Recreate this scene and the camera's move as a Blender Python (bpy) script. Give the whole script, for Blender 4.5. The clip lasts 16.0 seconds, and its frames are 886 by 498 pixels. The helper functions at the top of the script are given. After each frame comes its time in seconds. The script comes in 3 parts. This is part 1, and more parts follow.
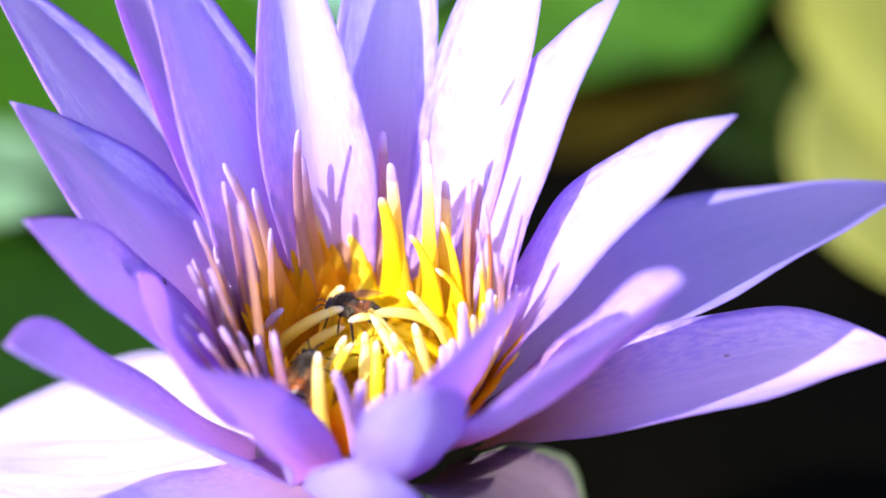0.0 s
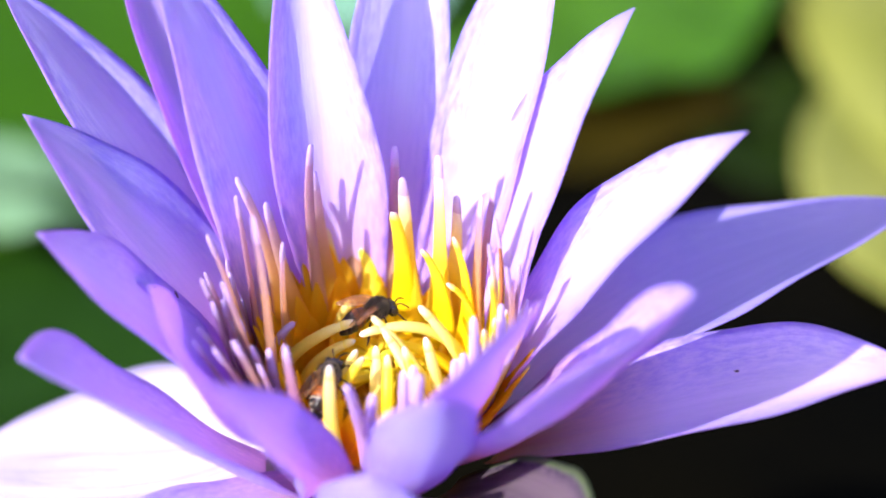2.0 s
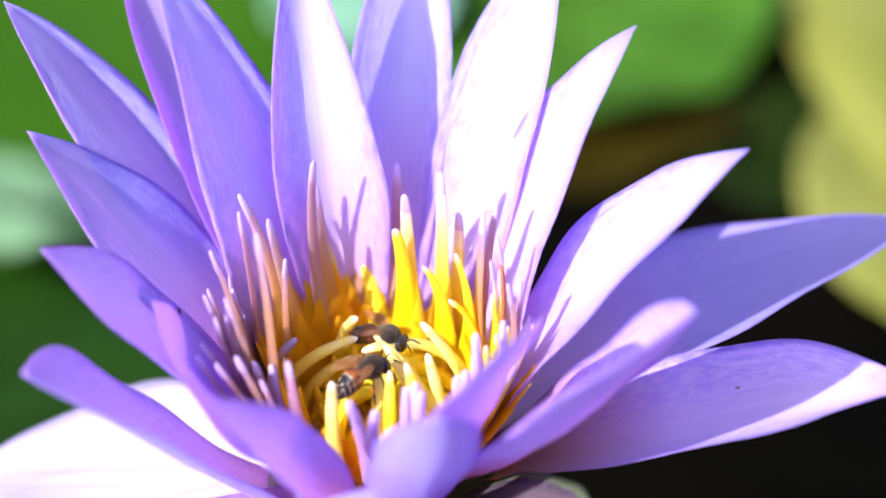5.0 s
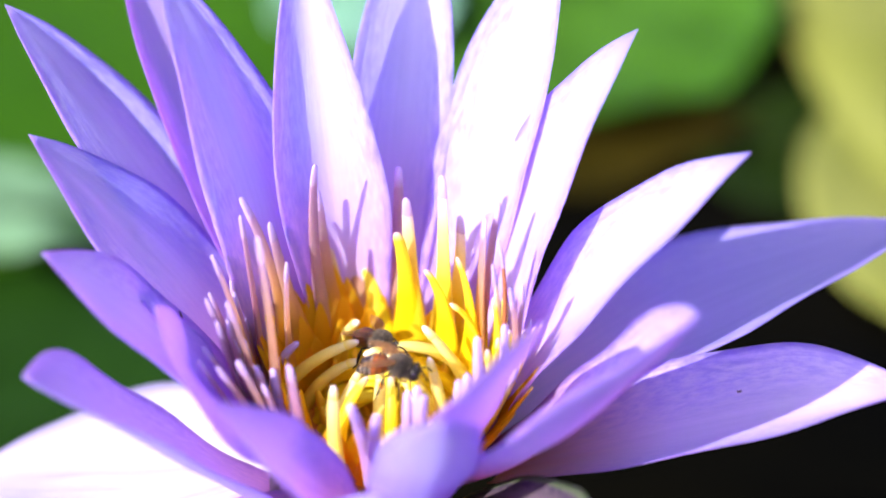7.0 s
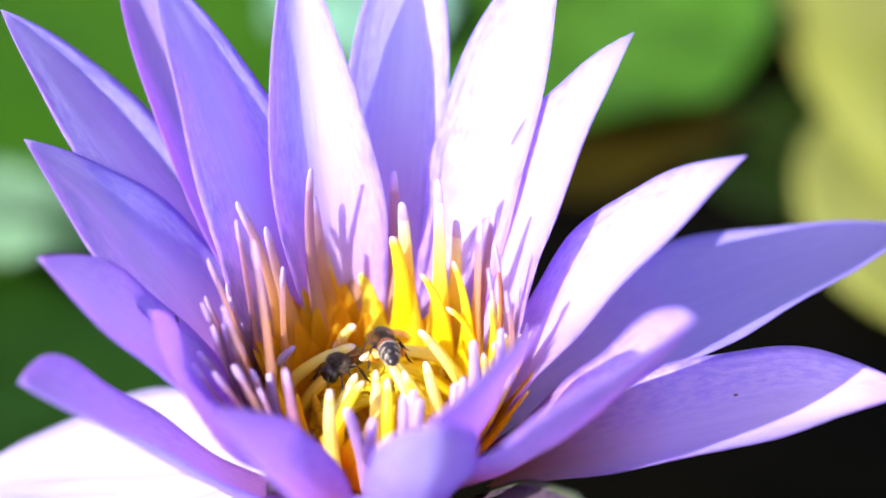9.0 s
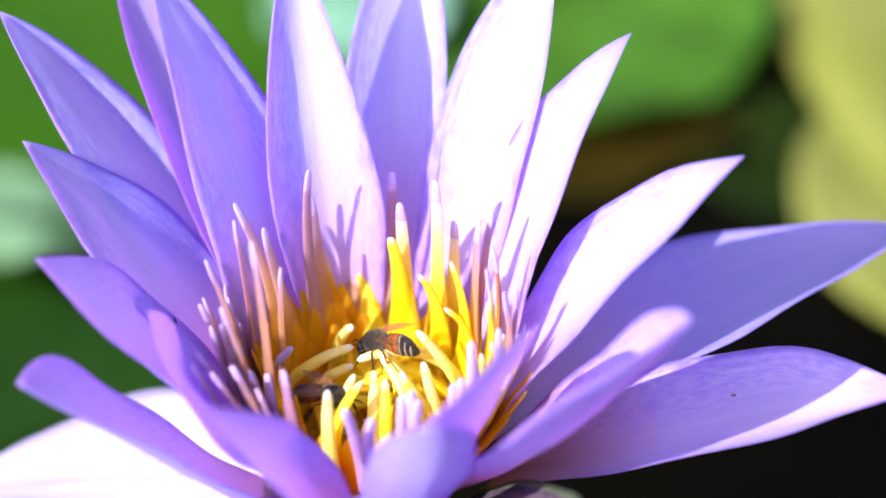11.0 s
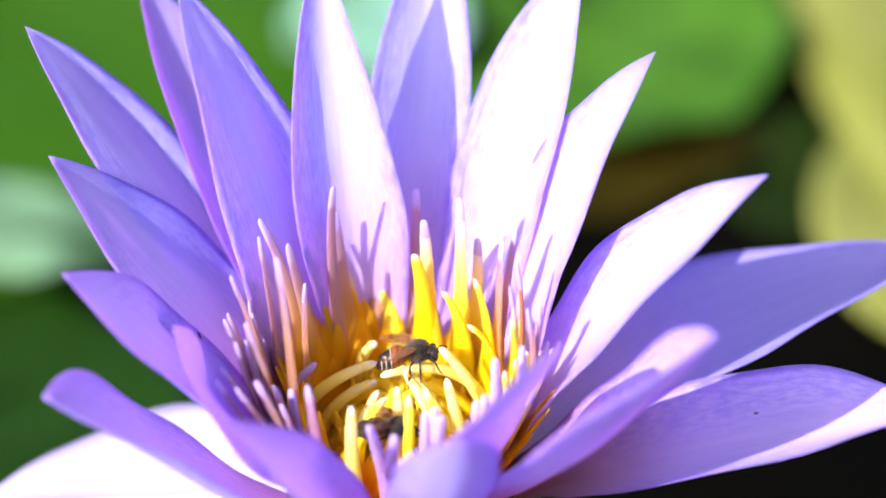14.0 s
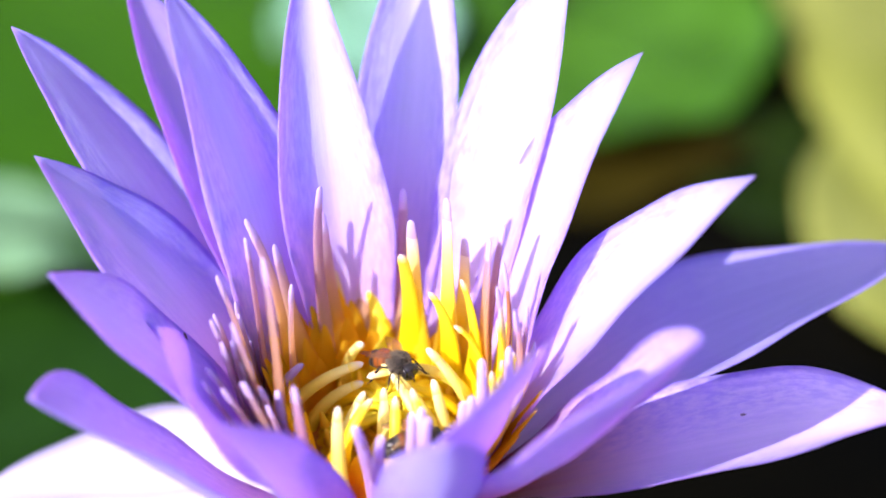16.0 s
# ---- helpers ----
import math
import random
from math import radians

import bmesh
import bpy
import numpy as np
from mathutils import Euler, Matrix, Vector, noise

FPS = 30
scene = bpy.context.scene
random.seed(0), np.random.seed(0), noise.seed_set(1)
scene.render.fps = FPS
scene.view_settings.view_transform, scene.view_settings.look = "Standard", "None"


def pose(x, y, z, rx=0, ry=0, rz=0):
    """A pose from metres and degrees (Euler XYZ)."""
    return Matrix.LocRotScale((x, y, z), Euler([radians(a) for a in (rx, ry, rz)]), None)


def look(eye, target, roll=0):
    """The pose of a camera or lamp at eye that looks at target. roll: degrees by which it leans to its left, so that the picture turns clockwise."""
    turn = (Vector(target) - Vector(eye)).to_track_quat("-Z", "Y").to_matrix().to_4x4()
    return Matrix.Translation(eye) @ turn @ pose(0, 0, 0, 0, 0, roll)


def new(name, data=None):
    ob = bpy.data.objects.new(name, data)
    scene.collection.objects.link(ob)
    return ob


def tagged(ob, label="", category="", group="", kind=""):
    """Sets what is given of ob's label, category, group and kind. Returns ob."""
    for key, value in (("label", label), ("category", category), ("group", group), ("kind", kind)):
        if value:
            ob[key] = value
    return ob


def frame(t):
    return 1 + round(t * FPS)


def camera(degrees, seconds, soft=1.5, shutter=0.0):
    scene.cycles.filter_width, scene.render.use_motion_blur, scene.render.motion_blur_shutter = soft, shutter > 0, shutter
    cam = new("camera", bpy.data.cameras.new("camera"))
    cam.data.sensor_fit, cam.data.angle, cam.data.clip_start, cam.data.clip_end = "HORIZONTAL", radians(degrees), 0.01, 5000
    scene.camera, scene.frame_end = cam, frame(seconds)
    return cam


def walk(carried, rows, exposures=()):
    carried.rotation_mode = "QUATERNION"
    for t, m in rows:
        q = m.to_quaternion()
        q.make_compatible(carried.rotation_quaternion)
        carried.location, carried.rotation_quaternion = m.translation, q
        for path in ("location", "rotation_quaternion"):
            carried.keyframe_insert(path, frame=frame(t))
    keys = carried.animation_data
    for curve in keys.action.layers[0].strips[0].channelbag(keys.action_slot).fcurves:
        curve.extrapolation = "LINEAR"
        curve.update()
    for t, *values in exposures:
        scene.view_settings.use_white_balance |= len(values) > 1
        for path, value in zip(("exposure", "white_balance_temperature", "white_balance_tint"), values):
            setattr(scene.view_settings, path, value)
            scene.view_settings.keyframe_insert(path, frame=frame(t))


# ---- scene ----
# ---------------------------------------------------------------- camera
cam = camera(20, 16.0, soft=1.8)
walk(cam, [
    (0.0, pose(0.0, -0.27961, 0.23462, 52.573, -0.0, -1.935)),
    (0.5, pose(-0.0003, -0.27977, 0.23469, 52.653, -0.092, -1.929)),
    (1.0, pose(-0.00019, -0.28, 0.23481, 52.754, -0.055, -1.882)),
    (1.5, pose(-0.00073, -0.28012, 0.23503, 52.828, -0.145, -1.804)),
    (2.0, pose(-0.00115, -0.2806, 0.23524, 52.924, -0.15, -1.726)),
    (2.5, pose(-0.00094, -0.2808, 0.23516, 53.013, -0.045, -1.602)),
    (3.0, pose(-0.00161, -0.28096, 0.23567, 53.042, -0.127, -1.572)),
    (3.5, pose(-0.002, -0.28162, 0.23525, 53.251, -0.183, -1.596)),
    (4.0, pose(-0.00192, -0.28183, 0.23545, 53.356, -0.206, -1.651)),
    (6.5, pose(-0.00157, -0.28146, 0.23584, 53.366, -0.24, -1.726)),
    (7.0, pose(-0.00186, -0.28139, 0.23601, 53.364, -0.231, -1.699)),
    (7.5, pose(-0.00195, -0.28157, 0.23592, 53.43, -0.226, -1.635)),
    (8.0, pose(-0.00177, -0.28181, 0.23596, 53.488, -0.22, -1.633)),
    (8.5, pose(-0.00165, -0.28151, 0.23563, 53.514, -0.153, -1.757)),
    (9.0, pose(-0.00147, -0.28149, 0.23575, 53.498, -0.147, -1.794)),
    (11.5, pose(-0.00109, -0.28204, 0.23585, 53.558, -0.081, -1.846)),
    (12.0, pose(-0.00044, -0.28243, 0.23578, 53.68, -0.037, -1.729)),
    (12.5, pose(-0.00104, -0.28216, 0.23583, 53.718, 0.002, -1.707)),
    (13.0, pose(-0.00131, -0.28256, 0.23587, 53.832, 0.003, -1.558)),
    (13.5, pose(-0.00236, -0.2825, 0.2362, 53.866, -0.122, -1.48)),
    (14.0, pose(-0.00323, -0.28286, 0.23615, 53.982, -0.21, -1.477)),
    (14.5, pose(-0.00339, -0.28275, 0.23622, 54.013, -0.268, -1.464)),
    (15.0, pose(-0.00349, -0.2827, 0.23641, 54.008, -0.329, -1.518)),
    (15.5, pose(-0.00322, -0.2823, 0.23594, 54.017, -0.332, -1.601)),
    (16.0, pose(-0.00282, -0.28201, 0.23614, 53.919, -0.388, -1.643)),
], exposures=[(0.0, 1.24, 6500, 21), (16.0, 1.24, 6500, 21)])
cam.data.dof.use_dof = True
cam.data.dof.focus_distance = 0.361
cam.data.dof.aperture_fstop = 7.5

# ---------------------------------------------------------------- light
SUN_TO = Vector((-0.605, -0.525, 0.60)).normalized()
world = bpy.data.worlds.new("sky")
scene.world = world
world.use_nodes = True
sky = world.node_tree.nodes.new("ShaderNodeTexSky")
sky.sky_type = "NISHITA"
sky.sun_disc = False
sky.air_density = 0.75
sky.dust_density = 2.0
sky.sun_elevation = math.asin(SUN_TO.z)
sky.sun_rotation = math.atan2(SUN_TO.x, SUN_TO.y)
background = world.node_tree.nodes["Background"]
world.node_tree.links.new(sky.outputs[0], background.inputs[0])
background.inputs[1].default_value = 0.145
sun = new("sun", bpy.data.lights.new("sun", "SUN"))
sun.data.energy = 4.0
sun.data.angle = radians(0.55)
sun.data.color = (1.0, 0.975, 0.94)
sun.matrix_world = look(SUN_TO * 3, (0, 0, 0))


# ---------------------------------------------------------------- materials
class Nodes:
    """A small helper round one node tree."""

    def __init__(self, name):
        self.mat = bpy.data.materials.new(name)
        self.mat.use_nodes = True
        self.tree = self.mat.node_tree
        self.bsdf = self.tree.nodes["Principled BSDF"]
        self.out = self.tree.nodes["Material Output"]

    def add(self, kind, **values):
        node = self.tree.nodes.new(kind)
        for key, value in values.items():
            node.inputs[key].default_value = value
        return node

    def link(self, a, b):
        self.tree.links.new(a, b)

    def coords(self, which, scale):
        tex = self.add("ShaderNodeTexCoord")
        mapping = self.add("ShaderNodeMapping")
        mapping.inputs["Scale"].default_value = scale
        self.link(tex.outputs[which], mapping.inputs["Vector"])
        return mapping.outputs[0]

    def noise(self, vec, scale, detail=3.0, rough=0.55):
        n = self.add("ShaderNodeTexNoise", Scale=scale, Detail=detail, Roughness=rough)
        self.link(vec, n.inputs["Vector"])
        return n.outputs["Fac"]

    def ramp(self, fac, stops):
        r = self.add("ShaderNodeValToRGB")
        while len(r.color_ramp.elements) < len(stops):
            r.color_ramp.elements.new(0.5)
        for e, (p, c) in zip(r.color_ramp.elements, stops):
            e.position, e.color = p, (*c, 1)
        self.link(fac, r.inputs[0])
        return r.outputs[0]

    def mix(self, fac, a, b, blend="MIX"):
        m = self.tree.nodes.new("ShaderNodeMix")
        m.data_type, m.blend_type = "RGBA", blend
        for src, sock in ((fac, m.inputs["Factor"]), (a, m.inputs["A"]), (b, m.inputs["B"])):
            sock = [s for s in m.inputs if s.name == sock.name and s.enabled][0]
            if isinstance(src, (int, float)):
                sock.default_value = src
            elif isinstance(src, tuple):
                sock.default_value = (*src, 1)
            else:
                self.link(src, sock)
        return [s for s in m.outputs if s.enabled][0]

    def uv(self, axis):
        tex = self.add("ShaderNodeTexCoord")
        sep = self.add("ShaderNodeSeparateXYZ")
        self.link(tex.outputs["UV"], sep.inputs[0])
        return sep.outputs[axis]

    def bump(self, height, strength, distance):
        b = self.add("ShaderNodeBump", Strength=strength, Distance=distance)
        self.link(height, b.inputs["Height"])
        self.link(b.outputs[0], self.bsdf.inputs["Normal"])
        return b.outputs[0]

    def colour(self, col):
        self.link(col, self.bsdf.inputs["Base Color"])

    def set(self, **values):
        for key, value in values.items():
            self.bsdf.inputs[key.replace("_", " ")].default_value = value

    def leafy(self, through_colour, share):
        """Lets part of the light through the tissue."""
        tr = self.add("ShaderNodeBsdfTranslucent")
        if isinstance(through_colour, tuple):
            tr.inputs["Color"].default_value = (*through_colour, 1)
        else:
            self.link(through_colour, tr.inputs["Color"])
        mx = self.add("ShaderNodeMixShader")
        mx.inputs[0].default_value = share
        self.link(self.bsdf.outputs[0], mx.inputs[1])
        self.link(tr.outputs[0], mx.inputs[2])
        self.link(mx.outputs[0], self.out.inputs["Surface"])


def petal_material(name, reflect, pass_through, share, base_tint, vein=0.35, reach=0.45, deep=(0.80, 0.78, 0.92), speckle=(0.42, 0.43, 0.86)):
    n = Nodes(name)
    along = n.uv(1)
    vec = n.coords("UV", (26.0, 2.2, 1.0))
    veins = n.noise(vec, 1.0, 4.0, 0.6)
    fine = n.noise(n.coords("UV", (90.0, 9.0, 1.0)), 1.0, 3.0)
    cloud = n.noise(n.coords("Object", (1, 1, 1)), 90.0, 3.0)
    body = n.ramp(along, [(0.0, base_tint), (0.5 * reach, tuple(0.5 * (a + b) for a, b in zip(base_tint, reflect))), (reach, reflect), (1.0, tuple(c * k for c, k in zip(reflect, (0.9, 0.86, 0.98))))])
    dark = n.mix(1.0, body, deep, "MULTIPLY")
    streaky = n.mix(n.ramp(veins, [(0.35, (0, 0, 0)), (0.7, (vein, vein, vein))]), body, dark)
    col = n.mix(n.ramp(cloud, [(0.35, (0, 0, 0)), (0.7, (0.5, 0.5, 0.5))]), streaky, n.mix(1.0, streaky, (0.93, 0.9, 0.97), "MULTIPLY"))
    across = n.uv(0)
    rim = n.ramp(across, [(0.0, (1, 1, 1)), (0.03, (0.8, 0.8, 0.8)), (0.11, (0, 0, 0)), (0.89, (0, 0, 0)), (0.97, (0.8, 0.8, 0.8)), (1.0, (1, 1, 1))])
    tip = n.ramp(along, [(0.88, (0, 0, 0)), (0.98, (1, 1, 1))])
    edge = n.mix(1.0, rim, tip, "LIGHTEN")
    edge = n.mix(1.0, edge, n.ramp(fine, [(0.30, (0.35, 0.35, 0.35)), (0.65, (1, 1, 1))]), "MULTIPLY")
    col = n.mix(edge, col, n.mix(1.0, col, (0.62, 0.55, 0.92), "MULTIPLY"))
    freckle = n.noise(n.coords("UV", (30.0, 24.0, 1.0)), 1.0, 5.0, 0.65)
    margin = n.ramp(across, [(0.0, (1, 1, 1)), (0.20, (0.80, 0.80, 0.80)), (0.44, (0.06, 0.06, 0.06)), (0.62, (0.04, 0.04, 0.04)), (0.86, (0.70, 0.70, 0.70)), (1.0, (1, 1, 1))])
    mottle = n.mix(1.0, n.ramp(freckle, [(0.40, (0, 0, 0)), (0.62, (1, 1, 1))]), margin, "MULTIPLY")
    col = n.mix(mottle, col, n.mix(1.0, col, speckle, "MULTIPLY"))
    n.colour(col)
    n.set(Roughness=0.48, Specular_IOR_Level=0.35, Sheen_Weight=0.08)
    h = n.mix(0.5, n.mix(0.5, veins, fine), freckle)
    n.bump(h, 0.45, 0.0007)
    thr = n.mix(n.ramp(veins, [(0.35, (0, 0, 0)), (0.7, (vein, vein, vein))]), n.ramp(along, [(0.0, base_tint), (0.8 * reach, pass_through), (1.0, pass_through)]), tuple(c * 0.85 for c in pass_through))
    n.leafy(thr, share)
    return n.mat


# base tint: the petal's own pink, plus bounced light from the heart painted in
PETAL = petal_material("petal_lilac", (0.70, 0.80, 1.0), (0.82, 0.52, 1.0), 0.59, (0.94, 0.60, 0.90), 0.35, 0.55)
PETAL_PINK = petal_material("petal_mauve", (0.68, 0.66, 0.94), (0.82, 0.44, 0.96), 0.60, (0.72, 0.30, 0.22), 0.35, 0.42)
PETAL_WARM = petal_material("petal_warm_base", (0.78, 0.76, 1.0), (0.84, 0.45, 1.0), 0.50, (0.66, 0.17, 0.03), 0.45, 0.44)
SEPAL_PALE = petal_material("sepal_pale", (0.66, 0.64, 0.76), (0.62, 0.55, 0.85), 0.30, (0.74, 0.66, 0.62), 0.8, 0.45, (0.50, 0.48, 0.55), (0.90, 0.88, 0.95))
# base tint lightened and warmed to stand for light through the petal above
SEPAL_BLUE = petal_material("sepal_blue", (0.54, 0.51, 0.92), (0.58, 0.48, 0.92), 0.4, (0.88, 0.62, 0.66), 0.6, speckle=(0.80, 0.78, 0.95))


def dusky_sepal():
    """A greyish sepal with lengthwise veins, dark flecks along its margin and a green rim."""
    n = Nodes("sepal_dusky")
    across = n.uv(0)
    veins = n.noise(n.coords("UV", (40.0, 1.6, 1.0)), 1.0, 4.0, 0.6)
    blot = n.noise(n.coords("UV", (30.0, 60.0, 1.0)), 1.0, 3.0, 0.6)
    col = n.ramp(veins, [(0.3, (0.17, 0.13, 0.16)), (0.7, (0.10, 0.075, 0.09))])
    band = n.ramp(across, [(0.0, (1, 1, 1)), (0.07, (1, 1, 1)), (0.13, (0, 0, 0)), (0.87, (0, 0, 0)), (0.93, (1, 1, 1)), (1.0, (1, 1, 1))])
    fleck = n.mix(1.0, band, n.ramp(blot, [(0.42, (0, 0, 0)), (0.5, (1, 1, 1))]), "MULTIPLY")
    rim = n.ramp(across, [(0.0, (1, 1, 1)), (0.035, (1, 1, 1)), (0.06, (0, 0, 0)), (0.94, (0, 0, 0)), (0.965, (1, 1, 1)), (1.0, (1, 1, 1))])
    col = n.mix(rim, n.mix(fleck, col, (0.03, 0.02, 0.05)), (0.10, 0.15, 0.06))
    n.colour(col)
    n.set(Roughness=0.5, Specular_IOR_Level=0.3)
    n.bump(veins, 0.35, 0.0006)
    n.leafy(col, 0.15)
    return n.mat


SEPAL_DUSK = dusky_sepal()


def stamen_material(name, stops, back, share=0.35):
    n = Nodes(name)
    along = n.uv(1)
    col = n.ramp(along, stops)
    side = n.uv(0)
    flecks = n.noise(n.coords("UV", (7.0, 30.0, 1.0)), 1.0, 3.0)
    col = n.mix(n.ramp(flecks, [(0.3, (0, 0, 0)), (0.8, (0.35, 0.35, 0.35))]), col, n.mix(1.0, col, (0.92, 0.80, 0.62), "MULTIPLY"))
    if back:
        mask = n.ramp(side, [(0.0, (0.9, 0.9, 0.9)), (0.50, (0.9, 0.9, 0.9)), (0.60, (0, 0, 0)), (0.90, (0, 0, 0)), (1.0, (0.9, 0.9, 0.9))])
        mask = n.mix(1.0, mask, n.ramp(along, [(0.55, (1, 1, 1)), (0.95, (0.1, 0.1, 0.1))]), "MULTIPLY")
        col = n.mix(mask, col, back)
    n.colour(col)
    n.set(Roughness=0.42, Specular_IOR_Level=0.4)
    n.bump(flecks, 0.25, 0.0003)
    n.leafy(col, share)
    return n.mat


STAMEN_TAN = stamen_material("stamen_tan", [(0.0, (0.98, 0.62, 0.004)), (0.38, (0.95, 0.63, 0.06)), (0.60, (0.86, 0.60, 0.30)), (0.82, (0.76, 0.56, 0.52)), (1.0, (0.70, 0.53, 0.66))], (0.68, 0.44, 0.36), 0.76)
STAMEN_MAUVE = stamen_material("stamen_mauve_brown", [(0.0, (0.90, 0.55, 0.05)), (0.25, (0.76, 0.46, 0.24)), (0.6, (0.60, 0.36, 0.40)), (1.0, (0.58, 0.38, 0.54))], (0.45, 0.20, 0.32), 0.55)
STAMEN_RUST = stamen_material("stamen_rust", [(0.0, (0.90, 0.55, 0.05)), (0.4, (0.52, 0.20, 0.05)), (1.0, (0.50, 0.20, 0.12))], (0.30, 0.08, 0.06), 0.4)
STAMEN_PALE = stamen_material("stamen_pale_yellow", [(0.0, (0.99, 0.80, 0.004)), (0.5, (0.99, 0.84, 0.05)), (0.8, (0.94, 0.80, 0.34)), (1.0, (0.82, 0.72, 0.72))], (0.92, 0.70, 0.16), 0.5)
STAMEN_MID = stamen_material("stamen_middle", [(0.0, (0.99, 0.74, 0.002)), (0.45, (0.99, 0.90, 0.006)), (1.0, (0.98, 0.90, 0.08))], (0.98, 0.74, 0.008), 0.5)
STAMEN_WALL = stamen_material("stamen_base", [(0.0, (0.99, 0.58, 0.002)), (0.5, (0.99, 0.68, 0.004)), (1.0, (0.98, 0.74, 0.05))], None, 0.78)
STAMEN_INNER = stamen_material("stamen_inner", [(0.0, (0.97, 0.74, 0.03)), (0.35, (0.97, 0.82, 0.10)), (0.7, (0.96, 0.86, 0.22)), (1.0, (0.95, 0.88, 0.38))], None, 0.4)
STAMEN_FRONT = stamen_material("stamen_front", [(0.0, (0.85, 0.45, 0.05)), (0.5, (0.62, 0.38, 0.55)), (1.0, (0.60, 0.45, 0.85))], (0.55, 0.35, 0.68))
TIP_WHITE = stamen_material("tip_white", [(0.0, (0.96, 0.85, 0.15)), (0.35, (0.94, 0.86, 0.45)), (0.75, (0.92, 0.87, 0.84)), (1.0, (0.92, 0.88, 0.90))], None)
TIP_BUFF = stamen_material("tip_buff", [(0.0, (0.97, 0.86, 0.10)), (0.4, (0.90, 0.78, 0.50)), (1.0, (0.82, 0.72, 0.88))], None)
TIP_LILAC = stamen_material("tip_lilac", [(0.0, (0.60, 0.42, 0.60)), (0.3, (0.62, 0.48, 0.80)), (1.0, (0.66, 0.54, 0.92))], None)


def plain(name, colour, rough=0.5, scale=400.0, vary=0.25, bump=0.2, spec=0.4, metal=0.0):
    n = Nodes(name)
    vec = n.coords("Object", (1, 1, 1))
    f = n.noise(vec, scale, 4.0)
    g = n.noise(vec, scale * 0.17, 2.0)
    low = tuple(c * (1 - vary) for c in colour)
    col = n.mix(f, low, tuple(min(1.0, c * (1 + vary)) for c in colour))
    n.colour(n.mix(n.ramp(g, [(0.3, (0, 0, 0)), (0.7, (0.5, 0.5, 0.5))]), col, low))
    n.set(Roughness=rough, Specular_IOR_Level=spec, Metallic=metal)
    n.bump(f, bump, 0.2 / scale)
    return n.mat


def pad_material(name, colour, second, rough=0.35, share=0.25):
    n = Nodes(name)
    vec = n.coords("Object", (1, 1, 1))
    big = n.noise(vec, 14.0, 3.0)
    fine = n.noise(vec, 160.0, 4.0)
    col = n.mix(n.ramp(big, [(0.35, (0, 0, 0)), (0.65, (1, 1, 1))]), colour, second)
    col = n.mix(n.ramp(fine, [(0.4, (0, 0, 0)), (0.75, (0.6, 0.6, 0.6))]), col, tuple(c * 0.7 for c in colour))
    n.colour(col)
    n.set(Roughness=rough, Specular_IOR_Level=0.10)
    n.bump(fine, 0.2, 0.001)
    n.leafy(col, share)
    return n.mat


PAD_GREEN = pad_material("pad_green", (0.022, 0.092, 0.0012), (0.034, 0.125, 0.003), 0.5)
# green pad darkened in its colour to stand for shade
PAD_SHADED = pad_material("pad_shaded_green", (0.008, 0.036, 0.002), (0.012, 0.047, 0.004), 0.5)
PAD_MID = pad_material("pad_mid_green", (0.026, 0.10, 0.003), (0.066, 0.20, 0.018), 0.5)
# the two darkest pads, one dark green and one olive brown
PAD_DARK = pad_material("pad_dark", (0.009, 0.023, 0.001), (0.013, 0.030, 0.002), 0.6)
PAD_OLIVE = pad_material("pad_olive", (0.024, 0.019, 0.0008), (0.033, 0.025, 0.0014), 0.6)
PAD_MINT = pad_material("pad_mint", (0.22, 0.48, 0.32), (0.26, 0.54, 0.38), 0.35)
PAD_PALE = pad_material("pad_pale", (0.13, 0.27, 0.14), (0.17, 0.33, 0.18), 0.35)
PAD_YELLOW = pad_material("pad_yellow", (0.175, 0.207, 0.032), (0.225, 0.25, 0.06), 0.45)
PAD_RIM = pad_material("pad_rim", (0.075, 0.060, 0.003), (0.09, 0.068, 0.005), 0.6, 0.10)
SEPAL_BACK = pad_material("sepal_green", (0.12, 0.20, 0.06), (0.10, 0.15, 0.07), 0.5, 0.15)
STALK = pad_material("stalk_green", (0.10, 0.16, 0.04), (0.16, 0.12, 0.05), 0.4, 0.1)
SPOT = plain("dark_spot", (0.10, 0.045, 0.06), 0.6, 900)
CARPEL = plain("stigma_yellow", (0.92, 0.50, 0.01), 0.5, 500, 0.2)
CUP = plain("heart_rust", (0.64, 0.21, 0.012), 0.5, 500, 0.25)
BEE_BLACK = plain("bee_black", (0.018, 0.015, 0.014), 0.38, 1500, 0.4, 0.3, 0.5)
BEE_GREY = plain("bee_grey_fuzz", (0.022, 0.018, 0.015), 0.75, 2500, 0.6, 0.5, 0.15)
BEE_ORANGE = plain("bee_orange", (0.25, 0.068, 0.011), 0.42, 1200, 0.3, 0.2, 0.35)
BEE_BAND = plain("bee_white_band", (0.34, 0.29, 0.22), 0.8, 3000, 0.25, 0.4, 0.2)
BEE_BROWN = plain("bee_dark_brown", (0.16, 0.05, 0.014), 0.4, 1200, 0.3, 0.2, 0.5)
BEE_DULL_BAND = plain("bee_grey_band", (0.10, 0.085, 0.07), 0.8, 3000, 0.25, 0.4, 0.2)
POLLEN = plain("pollen_orange", (0.80, 0.30, 0.02), 0.8, 2500, 0.3, 0.5, 0.2)
BEE_HAIR = plain("bee_grey_hair", (0.15, 0.12, 0.09), 0.8, 3000, 0.3, 0.2, 0.2)
BEE_EYE = plain("bee_eye", (0.015, 0.012, 0.012), 0.15, 3000, 0.3, 0.05, 0.6)
BEE_LEG = plain("bee_leg", (0.022, 0.012, 0.008), 0.6, 1500, 0.4, 0.2, 0.2)


